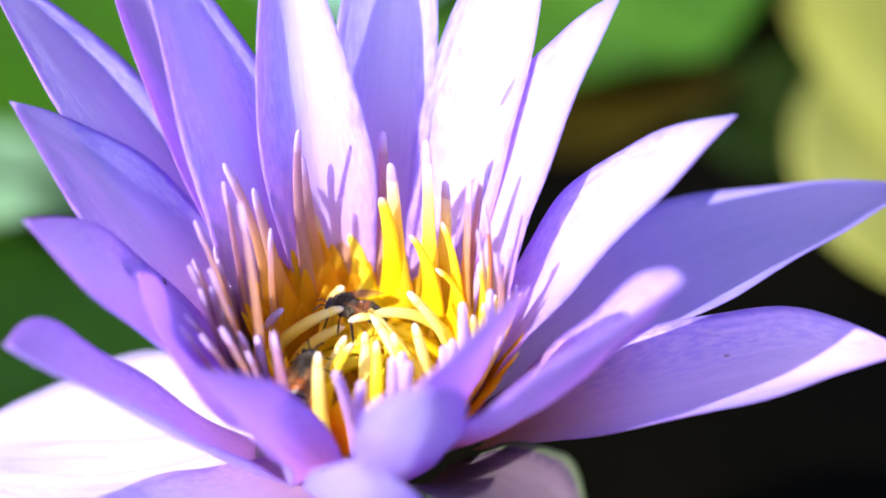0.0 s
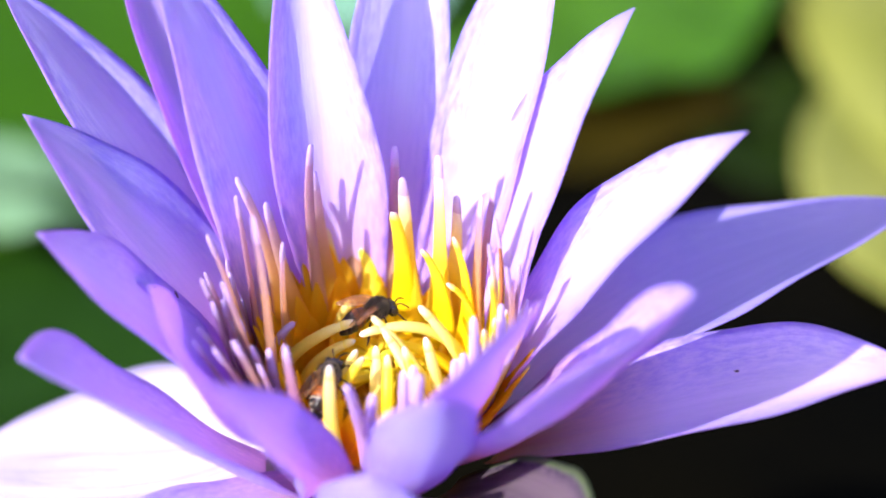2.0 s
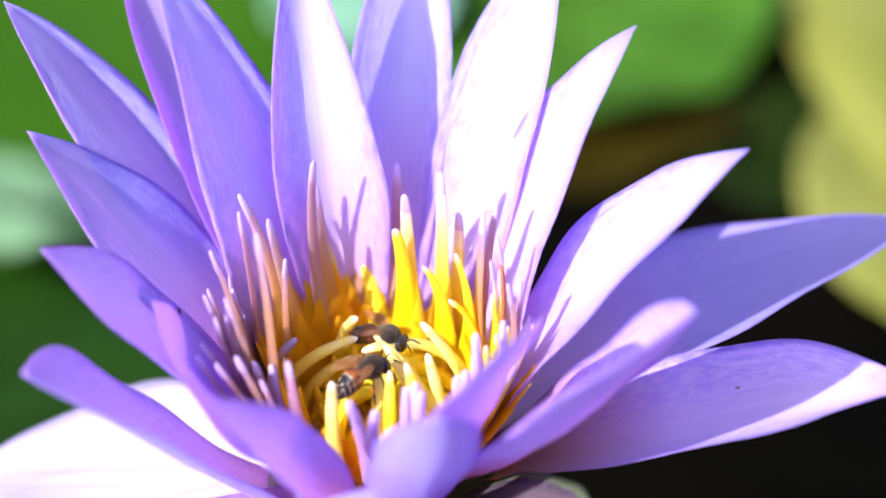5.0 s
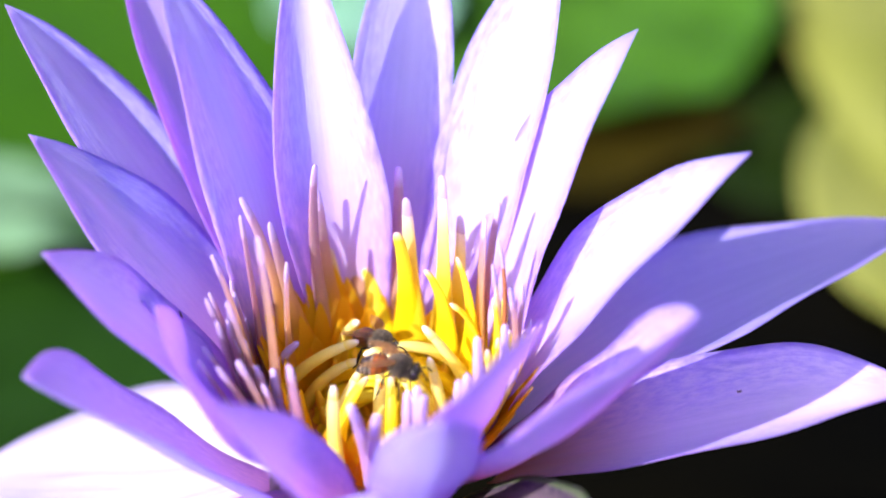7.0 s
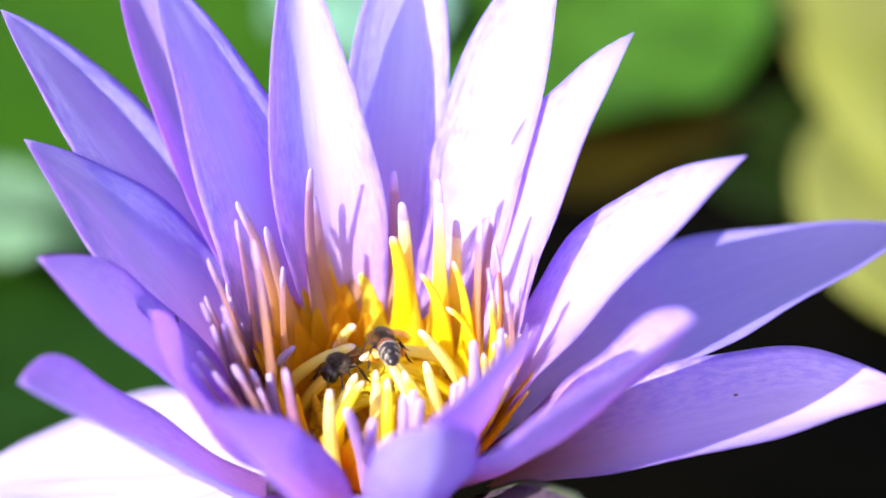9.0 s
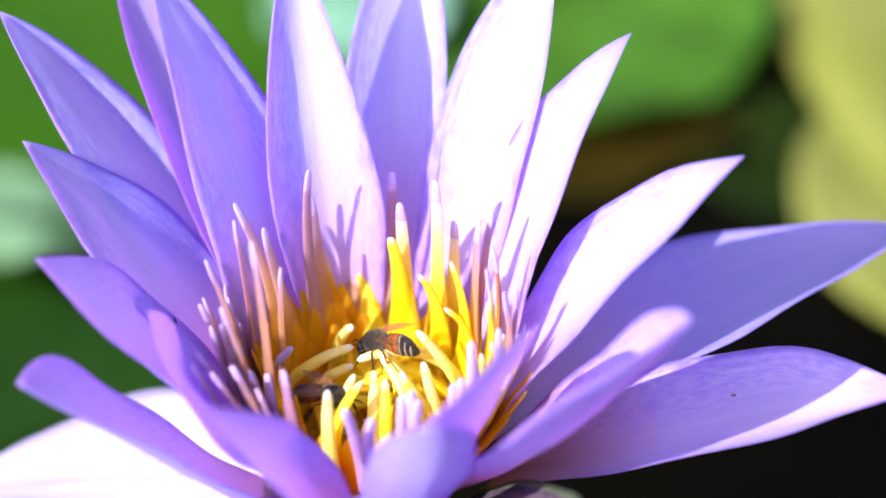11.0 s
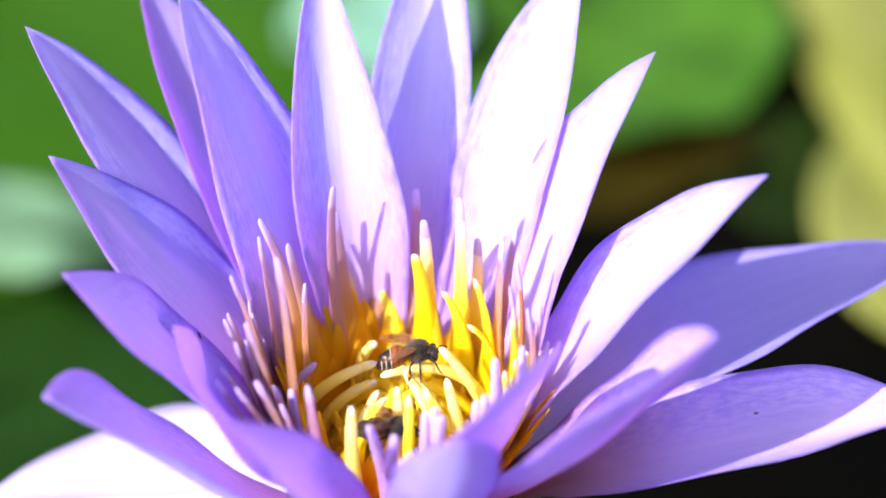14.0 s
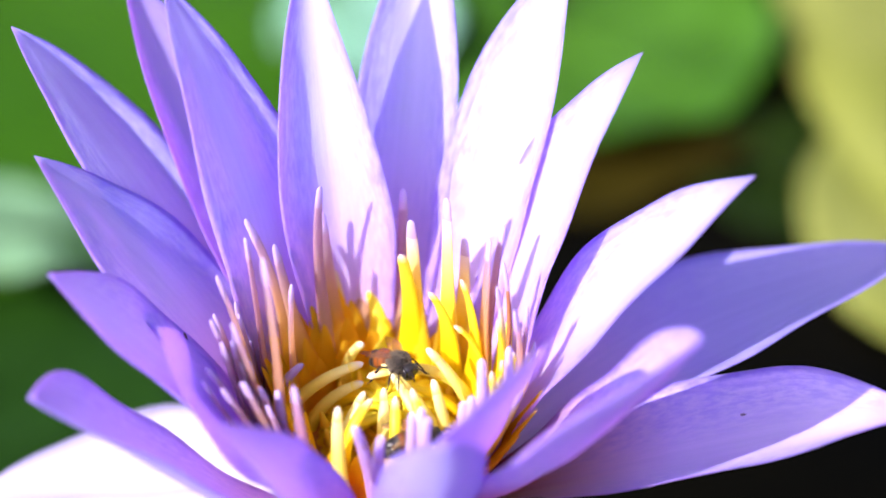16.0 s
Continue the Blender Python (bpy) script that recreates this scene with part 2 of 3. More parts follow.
def wing_material():
    n = Nodes("bee_wing")
    vec = n.coords("Object", (900, 1300, 1))
    v = n.add("ShaderNodeTexVoronoi", Scale=1.0)
    v.feature = "DISTANCE_TO_EDGE"
    n.link(vec, v.inputs["Vector"])
    lines = n.ramp(v.outputs["Distance"], [(0.01, (0.10, 0.045, 0.02)), (0.06, (0.28, 0.15, 0.075))])
    n.colour(lines)
    n.set(Roughness=0.22, Specular_IOR_Level=0.6)
    clear = n.add("ShaderNodeBsdfTransparent")
    clear.inputs["Color"].default_value = (0.97, 0.88, 0.74, 1)
    mx = n.add("ShaderNodeMixShader")
    mx.inputs[0].default_value = 0.76
    n.link(n.bsdf.outputs[0], mx.inputs[1])
    n.link(clear.outputs[0], mx.inputs[2])
    n.link(mx.outputs[0], n.out.inputs["Surface"])
    return n.mat


WING = wing_material()


def water_material():
    n = Nodes("pond_water")
    vec = n.coords("Object", (1, 1, 1))
    a = n.noise(vec, 9.0, 3.0)
    b = n.noise(vec, 40.0, 3.0)
    n.colour(n.ramp(a, [(0.35, (0.0012, 0.0012, 0.0008)), (0.7, (0.003, 0.0026, 0.001))]))
    n.set(Roughness=0.15, Specular_IOR_Level=0.012)
    n.bump(b, 0.15, 0.004)
    return n.mat


WATER = water_material()


# ---------------------------------------------------------------- mesh helpers
def part(name, bm, material, parent, label="", smooth=True):
    me = bpy.data.meshes.new(name)
    bm.normal_update()
    bm.to_mesh(me)
    bm.free()
    for p in me.polygons:
        p.use_smooth = smooth
    for m in material if isinstance(material, (list, tuple)) else (material,):
        me.materials.append(m)
    ob = new(name, me)
    if parent is not None:
        ob.parent = parent
    if label:
        tagged(ob, label)
    return ob


def sheet(bm, rows_top, rows_under, material_under=0):
    """A closed thin shell from two grids of points, with u across and v along as texture coordinates."""
    uvs = bm.loops.layers.uv.verify()
    nv, nu = len(rows_top), len(rows_top[0])
    grids = [[[bm.verts.new(p) for p in row] for row in g] for g in (rows_top, rows_under)]

    def face(quads, mat):
        f = bm.faces.new([grids[g][j][i] for g, j, i in quads])
        f.material_index = mat
        for loop, (g, j, i) in zip(f.loops, quads):
            loop[uvs].uv = (i / (nu - 1), j / (nv - 1))

    for j in range(nv - 1):
        for i in range(nu - 1):
            face([(0, j, i), (0, j, i + 1), (0, j + 1, i + 1), (0, j + 1, i)], 0)
            face([(1, j, i), (1, j + 1, i), (1, j + 1, i + 1), (1, j, i + 1)], material_under)
        face([(0, j, 0), (0, j + 1, 0), (1, j + 1, 0), (1, j, 0)], 0)
        face([(0, j, nu - 1), (1, j, nu - 1), (1, j + 1, nu - 1), (0, j + 1, nu - 1)], 0)
    for i in range(nu - 1):
        face([(0, 0, i), (1, 0, i), (1, 0, i + 1), (0, 0, i + 1)], 0)
        face([(0, nv - 1, i), (0, nv - 1, i + 1), (1, nv - 1, i + 1), (1, nv - 1, i)], 0)


def tube(bm, path, radii, sides=10, flat=1.0, lift=None, v0=0.0, v1=1.0, cap=True):
    """A tapering tube along a path; flat squeezes it along the lift direction."""
    uvs = bm.loops.layers.uv.verify()
    rings = []
    n = len(path)
    for k, (p, r) in enumerate(zip(path, radii)):
        t = (path[min(k + 1, n - 1)] - path[max(k - 1, 0)]).normalized()
        ref = lift if lift is not None else Vector((0.13, 0.21, 0.97))
        b = t.cross(ref)
        if b.length < 1e-6:
            b = t.cross(Vector((1, 0, 0)))
        b.normalize()
        m = b.cross(t)
        rings.append([bm.verts.new(p + b * (r * math.cos(a)) + m * (r * flat * math.sin(a))) for a in (2 * math.pi * i / sides for i in range(sides))])
    for k in range(n - 1):
        for i in range(sides):
            j = (i + 1) % sides
            f = bm.faces.new((rings[k][i], rings[k][j], rings[k + 1][j], rings[k + 1][i]))
            va, vb = (v0 + (v1 - v0) * q / (n - 1) for q in (k, k + 1))
            for loop, uv in zip(f.loops, ((i / sides, va), ((i + 1) / sides, va), ((i + 1) / sides, vb), (i / sides, vb))):
                loop[uvs].uv = uv
    if cap:
        bm.faces.new(list(reversed(rings[0])))
        bm.faces.new(rings[-1])


def lathe(bm, profile, sides=20, squash=1.0):
    """A body of revolution about x from (x, radius) pairs."""
    tube_path = [Vector((x, 0, 0)) for x, _ in profile]
    rings = []
    for p, (_, r) in zip(tube_path, profile):
        rings.append([bm.verts.new(p + Vector((0, r * math.cos(a), r * squash * math.sin(a)))) for a in (2 * math.pi * i / sides for i in range(sides))])
    for k in range(len(rings) - 1):
        for i in range(sides):
            j = (i + 1) % sides
            bm.faces.new((rings[k][i], rings[k][j], rings[k + 1][j], rings[k + 1][i]))
    bm.faces.new(list(reversed(rings[0])))
    bm.faces.new(rings[-1])


def ball(bm, centre, size, rough=0.0, seed=0, rings=12, sides=18):
    """An ellipsoid with half-axes size, gently uneven."""
    res = bmesh.ops.create_uvsphere(bm, u_segments=sides, v_segments=rings, radius=1.0)
    for v in res["verts"]:
        k = 1 + rough * noise.noise(v.co * 2.3 + Vector((seed, 0, 0)))
        v.co = Vector((v.co.x * size[0], v.co.y * size[1], v.co.z * size[2])) * k + Vector(centre)


# ---------------------------------------------------------------- pond
def pond():
    bm = bmesh.new()
    n, far = 24, 60.0
    ticks = [math.copysign(abs(k / n) ** 4 * far, k) for k in range(-n, n + 1)]
    grid = [[bm.verts.new((x, y, 0)) for x in ticks] for y in ticks]
    for j in range(2 * n):
        for i in range(2 * n):
            bm.faces.new((grid[j][i], grid[j][i + 1], grid[j + 1][i + 1], grid[j + 1][i]))
    ob = part("water", bm, WATER, None)
    ob.location = (0, 0, -0.157)
    tagged(ob, "dark still pond water between floating lily pads", "water", kind="structure")


pond()


def lily_pad(name_label, x, y, z, radius, turn, material, rim=0.0, tilt=(0, 0), seed=1, rim_material=None, notch=14, squash=1.0, wave=0.03):
    """A floating round leaf with a notch, a wavy outline, ribs and an upturned margin."""
    root = new("lily_pad")
    root.matrix_world = pose(x, y, z, tilt[0], tilt[1], turn)
    tagged(root, name_label, "lily pad", "lily pads on the pond")
    bm = bmesh.new()
    nv, nu = 15, 73
    top, under = [], []
    for j in range(nv):
        v = 0.03 + 0.97 * j / (nv - 1)
        row, low = [], []
        for i in range(nu):
            a = radians(notch + (360 - 2 * notch) * i / (nu - 1))
            edge = 1 + wave * noise.noise(Vector((math.cos(a) * 2, math.sin(a) * 2, seed)))
            r = radius * v * edge
            h = 0.006 * noise.noise(Vector((math.cos(a) * v * 2.2, math.sin(a) * v * 2.2, seed + 5))) * v
            h += rim * max(0.0, (v - 0.80) / 0.20) ** 2 * (0.7 + 0.5 * noise.noise(Vector((math.cos(a) * 1.5, math.sin(a) * 1.5, seed + 9))))
            p = Vector((r * math.cos(a), r * math.sin(a) * squash, h))
            row.append(p)
            low.append(p - Vector((0, 0, 0.0012)))
        top.append(row)
        under.append(low)
    sheet(bm, top, under, 1)
    part("blade", bm, (material, rim_material or PAD_RIM), root)
    for k in range(11):
        a = radians(notch + 8 + (344 - 2 * notch) * k / 10)
        bm = bmesh.new()
        path = [Vector((radius * q * math.cos(a), squash * radius * q * math.sin(a), 0.0012 + 0.006 * noise.noise(Vector((math.cos(a) * q * 2.2, math.sin(a) * q * 2.2, seed + 5))) * q)) for q in [0.03 + 0.75 * s / 8 for s in range(9)]]
        tube(bm, path, [0.0012 * (1 - 0.8 * s / 8) for s in range(9)], 6)
        part("rib", bm, material, root)
    return root


lily_pad("broad green lily pad floating on dark water", -0.144, 0.384, -0.151, 0.159, 200, PAD_GREEN, 0.004, seed=2)
lily_pad("green lily pad beside the flower, coloured dark for shade", -0.126, 0.164, -0.154, 0.082, 100, PAD_SHADED, 0.002, seed=3)
lily_pad("pale mint-green lily pad overlapping a green pad", -0.118, 0.256, -0.145, 0.051, -14, PAD_PALE, 0.002, seed=4, squash=0.42)
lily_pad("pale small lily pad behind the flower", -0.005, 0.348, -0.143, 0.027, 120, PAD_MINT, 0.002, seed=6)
lily_pad("green lily pad with a brown upturned margin", 0.044, 0.357, -0.151, 0.0733, 80, PAD_MID, 0.012, seed=8)
lily_pad("dull olive-brown lily pad under a green one", 0.0384, 0.3462, -0.156, 0.079, 20, PAD_OLIVE, 0.003, seed=9)
lily_pad("dark green lily pad between two larger ones", 0.1155, 0.288, -0.1552, 0.030, 160, PAD_DARK, 0.001, seed=13)
lily_pad("yellow-green ageing lily pad floating on dark water", 0.1880, 0.2570, -0.1515, 0.0770, 30, PAD_YELLOW, 0.0, seed=11, wave=0.008)
lily_pad("broad yellow-green lily pad overlapping another", 0.4205, 0.357, -0.1465, 0.3020, 60, PAD_YELLOW, 0.0, seed=12, wave=0.004)


# ---------------------------------------------------------------- the water lily
flower = new("water_lily")
tagged(flower, "open lilac water lily with a golden centre, standing above the pond", "water lily")


def outline(s, p, sm):
    wb = 0.42
    if s < sm:
        return wb + (1 - wb) * math.sin(s / sm * math.pi / 2)
    return max(0.004, 1 - ((s - sm) / (1 - sm)) ** p)


def petal(name, az, e0, e1, daz, L, W, roll, cup, z0=-0.008, p=2.0, material=None, rim_l=0.0, rim_r=0.0, under=None, label="", thick=0.0006, seed=1, parent=None, r0=0.008, roll2=0.0, sm=0.52, rim_at=0.68, bow=0.0, sway=0.0, skew=0.0, ahead=0.0):
    """One petal: it leaves the heart at azimuth az, rises from elevation e0 to e1, drifts by daz, bows up and sways sideways in its middle, and is cupped and rolled; skew widens its left half, ahead sets it in front of its neighbours."""
    nv, nu = 35, 21
    bm = bmesh.new()
    top, low = [], []
    a0 = radians(az)
    c = Vector((r0 * math.cos(a0), r0 * math.sin(a0), z0))
    last = None
    for j in range(nv):
        s = j / (nv - 1)
        A, E = radians(az + daz * s + 4 * sway * s * (1 - s)), radians(e0 + (e1 - e0) * s + 4 * bow * s * (1 - s))
        t = Vector((math.cos(A) * math.cos(E), math.sin(A) * math.cos(E), math.sin(E)))
        if last is not None:
            c = c + (t + last) * (0.5 * L / (nv - 1))
        last = t
        side = Vector((-math.sin(A), math.cos(A), 0))
        n = t.cross(side)
        ro = radians(roll) * min(1.0, 2 * s) + radians(roll2) * max(0.0, (s - 0.6) / 0.4)
        b = side * math.cos(ro) + n * math.sin(ro)
        n = t.cross(b)
        w = W / 2 * outline(s, p, sm)
        lean = Vector((0, -0.785, 0.62)) * (ahead * max(0.0, min(1.0, (s - 0.15) / 0.4)))
        row, back = [], []
        for i in range(nu):
            u = 1 - 2 * i / (nu - 1)
            rim = rim_l if u > 0 else rim_r
            lift = cup * u * u - rim * max(0.0, (abs(u) - rim_at) / (1 - rim_at)) ** 1.25
            wave = 0.00035 * noise.noise(Vector((u * 1.6, s * 5, seed * 3.7))) + 0.0003 * abs(u) ** 3 * math.sin(s * 17 + seed * 2.1 + u)
            groove = -0.0003 * math.exp(-(u / 0.10) ** 2) * (1 - s)
            q = c + lean + b * (w * (u + skew * abs(u))) + n * (w * lift + wave * min(1.0, 4 * s) * min(1.0, 5 * (1 - s)) + groove)
            th = thick * (1 - 0.75 * abs(u) ** 2) * (1.3 - s)
            row.append(q)
            back.append(q - n * th)
        top.append(row)
        low.append(back)
    sheet(bm, top, low, 1 if under else 0)
    mats = (material or PETAL, under) if under else (material or PETAL)
    return part(name, bm, mats, parent or flower, label)


petal("petal", 129.3, 51.7, 52.3, 2.3, 0.0749, 0.0185, 10.2, 0.33, -0.010, bow=0, sway=-0.1, p=1.98, sm=0.52, skew=-0.001, r0=0.0165, material=PETAL_PINK, seed=1)
petal("petal", 145.4, 59.9, 40.2, 5.2, 0.0752, 0.0193, 15, -0.03, -0.012, bow=1.7, sway=1.1, p=2.49, sm=0.538, skew=0, r0=0.0185, rim_r=-0.3, rim_at=0.8, seed=2)
petal("petal", 145.8, 84.2, 63.7, 3.7, 0.0740, 0.0210, -2, -0.03, -0.007, bow=-0.5, sway=5.4, p=1.87, sm=0.427, skew=0, r0=0.0165, rim_r=-0.3, rim_at=0.78, ahead=-0.0045, seed=3)
petal("petal", 109.5, 71.5, 73.5, -12.8, 0.0696, 0.0163, -7.8, 0.66, -0.006, bow=0, sway=8.6, p=1.67, sm=0.397, skew=0.11, r0=0.0158, ahead=0.0035, seed=4)
petal("petal", 91.3, 66.4, 47.9, -12.3, 0.0765, 0.0153, 16.4, 0.42, -0.008, bow=0.4, sway=-5.8, p=2.09, sm=0.513, skew=0.066, r0=0.0158, rim_r=-0.3, seed=5)
petal("petal", 57.5, 68, 53.4, -0.7, 0.0727, 0.0170, -10.1, 0.40, -0.007, bow=0.8, sway=-0.2, p=1.82, sm=0.561, skew=0.041, r0=0.0145, seed=6)
petal("petal", 29.7, 74.3, 45.3, -6.1, 0.0643, 0.0213, -12.5, 0.15, -0.007, bow=10.1, sway=0, p=1.87, sm=0.554, skew=0.02, r0=0.0145, ahead=-0.0022, seed=7)
petal("petal", -5, 72.8, 43.4, 1.4, 0.0634, 0.0214, 3.6, 0.24, -0.007, bow=-2.5, sway=0, p=1.88, sm=0.505, skew=-0.01, r0=0.0145, ahead=-0.0035, seed=8)
petal("petal", -16.6, 26.1, 19.3, 2, 0.0634, 0.0223, -0.1, 0.34, -0.011, bow=-0.3, sway=6.6, p=2.32, sm=0.52, skew=0.095, r0=0.0161, material=PETAL_WARM, seed=9)
petal("petal", -42.1, 43.6, 61.5, 4.8, 0.0609, 0.0297, 5.9, 0.30, -0.007, bow=0, sway=-2.5, p=2.6, sm=0.495, skew=-0.113, r0=0.0145, rim_r=-0.12, rim_at=0.35, material=PETAL_WARM, seed=10)
petal("petal", -69, 63.7, 62.5, 4.6, 0.0567, 0.0204, 18.6, 0.21, -0.007, bow=-3.2, sway=4.6, p=2.28, sm=0.569, skew=-0.055, r0=0.0145, seed=11)
petal("petal", -83.5, 25.7, 67.9, 1.1, 0.0503, 0.0145, -0.3, 0.35, -0.007, bow=9.4, sway=2.8, p=4.24, sm=0.577, skew=-0.096, r0=0.0145, seed=12)
petal("petal", -93.6, 19.8, 77.7, 1.4, 0.0418, 0.0173, -12.2, 0.18, -0.010, p=3.0, r0=0.0165, seed=13)
petal("petal", 246.8, 39.4, 54.5, -7.1, 0.0600, 0.0103, 107.9, -0.64, -0.007, bow=5.6, sway=-0.6, p=1.44, sm=0.565, skew=0.022, r0=0.0145, seed=14)
petal("petal", 210.3, 52.8, 74.8, -16, 0.0436, 0.0223, -13.5, 0.03, -0.007, bow=-5.2, sway=5.4, p=2.16, sm=0.503, skew=0, r0=0.0145, seed=15)
petal("petal", 196.1, 51.3, 52.3, -9, 0.0544, 0.0211, -2, 0.21, -0.007, bow=0.4, sway=3.2, p=2.06, sm=0.607, skew=-0.032, r0=0.0145, seed=16)
petal("petal", 164.3, 55.1, 44.1, 1.3, 0.0586, 0.0255, 6.2, 0.09, -0.007, bow=-0.4, sway=-0.6, p=2.02, sm=0.498, skew=0.004, r0=0.0145, seed=17)
petal("petal", 216.8, 33.4, 40.5, -19.8, 0.0658, 0.0188, 4, 0.30, -0.018, bow=12.3, sway=4.2, p=5.25, sm=0.623, skew=-0.049, r0=0.01, seed=18)
petal("petal", 232.0, 16.0, 33.0, -1.0, 0.0514, 0.0260, 10.5, 0.16, -0.010, r0=0.0165, seed=19)
petal("sepal", 19.4, 31.8, 6.3, -3.6, 0.0778, 0.0239, 1.7, 0.31, -0.012, bow=-4.5, sway=1.8, p=1.3, sm=0.52, skew=-0.024, r0=0.0143, material=SEPAL_BLUE, under=SEPAL_BACK, label="blue-violet sepal with a green back", thick=0.001, seed=20)
petal("sepal", 179.2, -15.4, -25.5, -4.9, 0.0580, 0.0459, 2.2, 0.11, -0.010, bow=1.6, sway=-14.8, p=1.8, sm=0.427, skew=0.198, r0=0.0165, material=SEPAL_PALE, under=SEPAL_BACK, label="pale veined sepal with a green back", thick=0.001, seed=21)
petal("sepal", 293.4, 45.2, 11.6, -0.1, 0.0521, 0.0216, -3.6, 0.36, -0.010, bow=-1.2, sway=1.2, p=1.48, sm=0.533, skew=-0.056, r0=0.0165, material=SEPAL_DUSK, under=SEPAL_BACK, label="greyish veined sepal with a dark-flecked green margin", thick=0.001, seed=22)


def blemish(place, normal, length, width, turn):
    """A small brown bruise lying on a petal."""
    bm = bmesh.new()
    ball(bm, (0, 0, 0), (length, width, 0.00012), 0.5, turn, 6, 10)
    ob = part("blemish", bm, SPOT, flower, "small brown bruise on a petal")
    ob.matrix_basis = Matrix.Translation(Vector(place)) @ Vector(normal).to_track_quat("Z", "Y").to_matrix().to_4x4() @ pose(0, 0, 0, 0, 0, turn)


blemish((-0.03252, -0.00235, 0.01897), (0.834, -0.193, 0.518), 0.0003, 0.0002, 20)
blemish((-0.02981, -0.00009, 0.01585), (0.805, -0.235, 0.545), 0.0006, 0.0002, 70)
blemish((0.04888, -0.0105, 0.00867), (-0.465, -0.071, 0.883), 0.0004, 0.0002, 60)


def heart():
    bm = bmesh.new()
    prof = [(-0.020, 0.003), (-0.017, 0.007), (-0.012, 0.0105), (-0.006, 0.0125), (-0.003, 0.0125), (-0.0035, 0.010), (-0.006, 0.007), (-0.0075, 0.003), (-0.0078, 0.0006)]
    lathe(bm, prof, 36)
    bmesh.ops.rotate(bm, verts=bm.verts, cent=(0, 0, 0), matrix=Matrix.Rotation(-math.pi / 2, 3, "Y"))
    part("receptacle", bm, CUP, flower, "rusty orange cup-shaped heart")
    for k in range(18):
        a = 2 * math.pi * k / 18
        bm = bmesh.new()
        d = Vector((math.cos(a), math.sin(a), 0))
        path = [d * r + Vector((0, 0, z)) for r, z in ((0.002, -0.0068), (0.005, -0.0062), (0.008, -0.0045), (0.0105, -0.001), (0.0108, 0.0012))]
        tube(bm, path, [0.0006, 0.0009, 0.0010, 0.0008, 0.0003], 8)
        part("stigma_ray", bm, CARPEL, flower)
    bm = bmesh.new()
    path = [Vector((0.0008 * math.sin(k), 0.004 * k / 8, -0.018 - 0.150 * k / 8)) for k in range(9)]
    tube(bm, path, [0.0036] * 9, 16)
    part("stalk", bm, STALK, flower, "smooth green flower stalk")


heart()

ROOTS = {"N": (0.0185, -0.003), "O": (0.0140, -0.003), "M": (0.0118, -0.003), "I": (0.0118, -0.004), "J": (0.0118, -0.006), "K": (0.0130, -0.004), "Q": (0.0170, -0.002), "F": (0.0150, -0.004), "W": (0.0134, -0.005), "D": (0.0118, -0.006)}
# look: half width at the foot and near the tip, flatness, how it narrows, share of the tip, body, tip
LOOKS = {
    "T": (0.0029, 0.00082, 0.36, 2.5, 0.10, STAMEN_TAN, TIP_LILAC),
    "B": (0.0020, 0.00066, 0.40, 1.8, 0.11, STAMEN_MAUVE, TIP_LILAC),
    "R": (0.0014, 0.00068, 0.40, 1.6, 0.13, STAMEN_RUST, TIP_LILAC),
    "P": (0.0031, 0.00080, 0.36, 2.6, 0.11, STAMEN_PALE, TIP_LILAC),
    "G": (0.0030, 0.00078, 0.42, 1.9, 0.07, STAMEN_MID, TIP_BUFF),
    "Y": (0.0012, 0.00062, 0.80, 1.0, 0.08, STAMEN_MID, TIP_BUFF),
    "I": (0.0013, 0.00064, 0.80, 1.0, 0.08, STAMEN_INNER, TIP_WHITE),
    "L": (0.0013, 0.00072, 0.60, 1.2, 0.22, STAMEN_FRONT, TIP_LILAC),
    "W": (0.0044, 0.00030, 0.22, 1.0, 0.0, STAMEN_WALL, None),
    "D": (0.0011, 0.00062, 0.70, 1.1, 0.0, STAMEN_MID, None),
}


def stamen(kind, style, az, e0, e1, daz, mm, wide=1.0):
    """One stamen: a strap that narrows from its foot, curls, and ends in a paler pointed tip."""
    r0, z0 = ROOTS[kind]
    ra, rb, flat, fall, share, body, tip = LOOKS[style]
    n = 22
    a0 = radians(az)
    c = Vector((r0 * math.cos(a0), r0 * math.sin(a0), z0))
    path, last = [], None
    for k in range(n):
        s = k / (n - 1)
        A, E = radians(az + daz * s), radians(e0 + (e1 - e0) * s)
        t = Vector((math.cos(A) * math.cos(E), math.sin(A) * math.cos(E), math.sin(E)))
        if last is not None:
            c = c + (t + last) * (0.5 * mm / 1000 / (n - 1))
        last = t
        path.append(c.copy())
    out = Vector((math.cos(a0), math.sin(a0), 0.15)).normalized()
    cut = n - 1 - max(1, round(share * (n - 1))) if tip else n - 1
    rad = [rb + (wide * ra - rb) * (1 - k / (n - 1)) ** fall for k in range(n)]
    # the pollen sacs swell the upper half a little
    rad = [r * (1 + 0.10 * math.exp(-((k / cut - 0.82) / 0.16) ** 2)) for k, r in enumerate(rad)]
    if tip is None:
        rad[-1] *= 0.25
    bm = bmesh.new()
    tube(bm, path[:cut + 1], rad[:cut + 1], 12, flat, out, cap=False)
    ob = part("stamen", bm, body, flower)
    if tip is None:
        return
    bm = bmesh.new()
    end, m = path[cut:], n - 1 - cut
    rads = [rad[cut] * (0.98 - 0.30 * (i / m) ** 1.4) for i in range(m + 1)]
    d, r1 = (path[-1] - path[-2]).normalized(), rads[-1]
    end = end + [path[-1] + d * r1 * 0.6, path[-1] + d * r1 * 1.1]
    tube(bm, end, rads + [r1 * 0.66, r1 * 0.15], 12, min(1.0, flat * 1.35), out, cap=False)
    part("stamen_tip", bm, tip, ob)


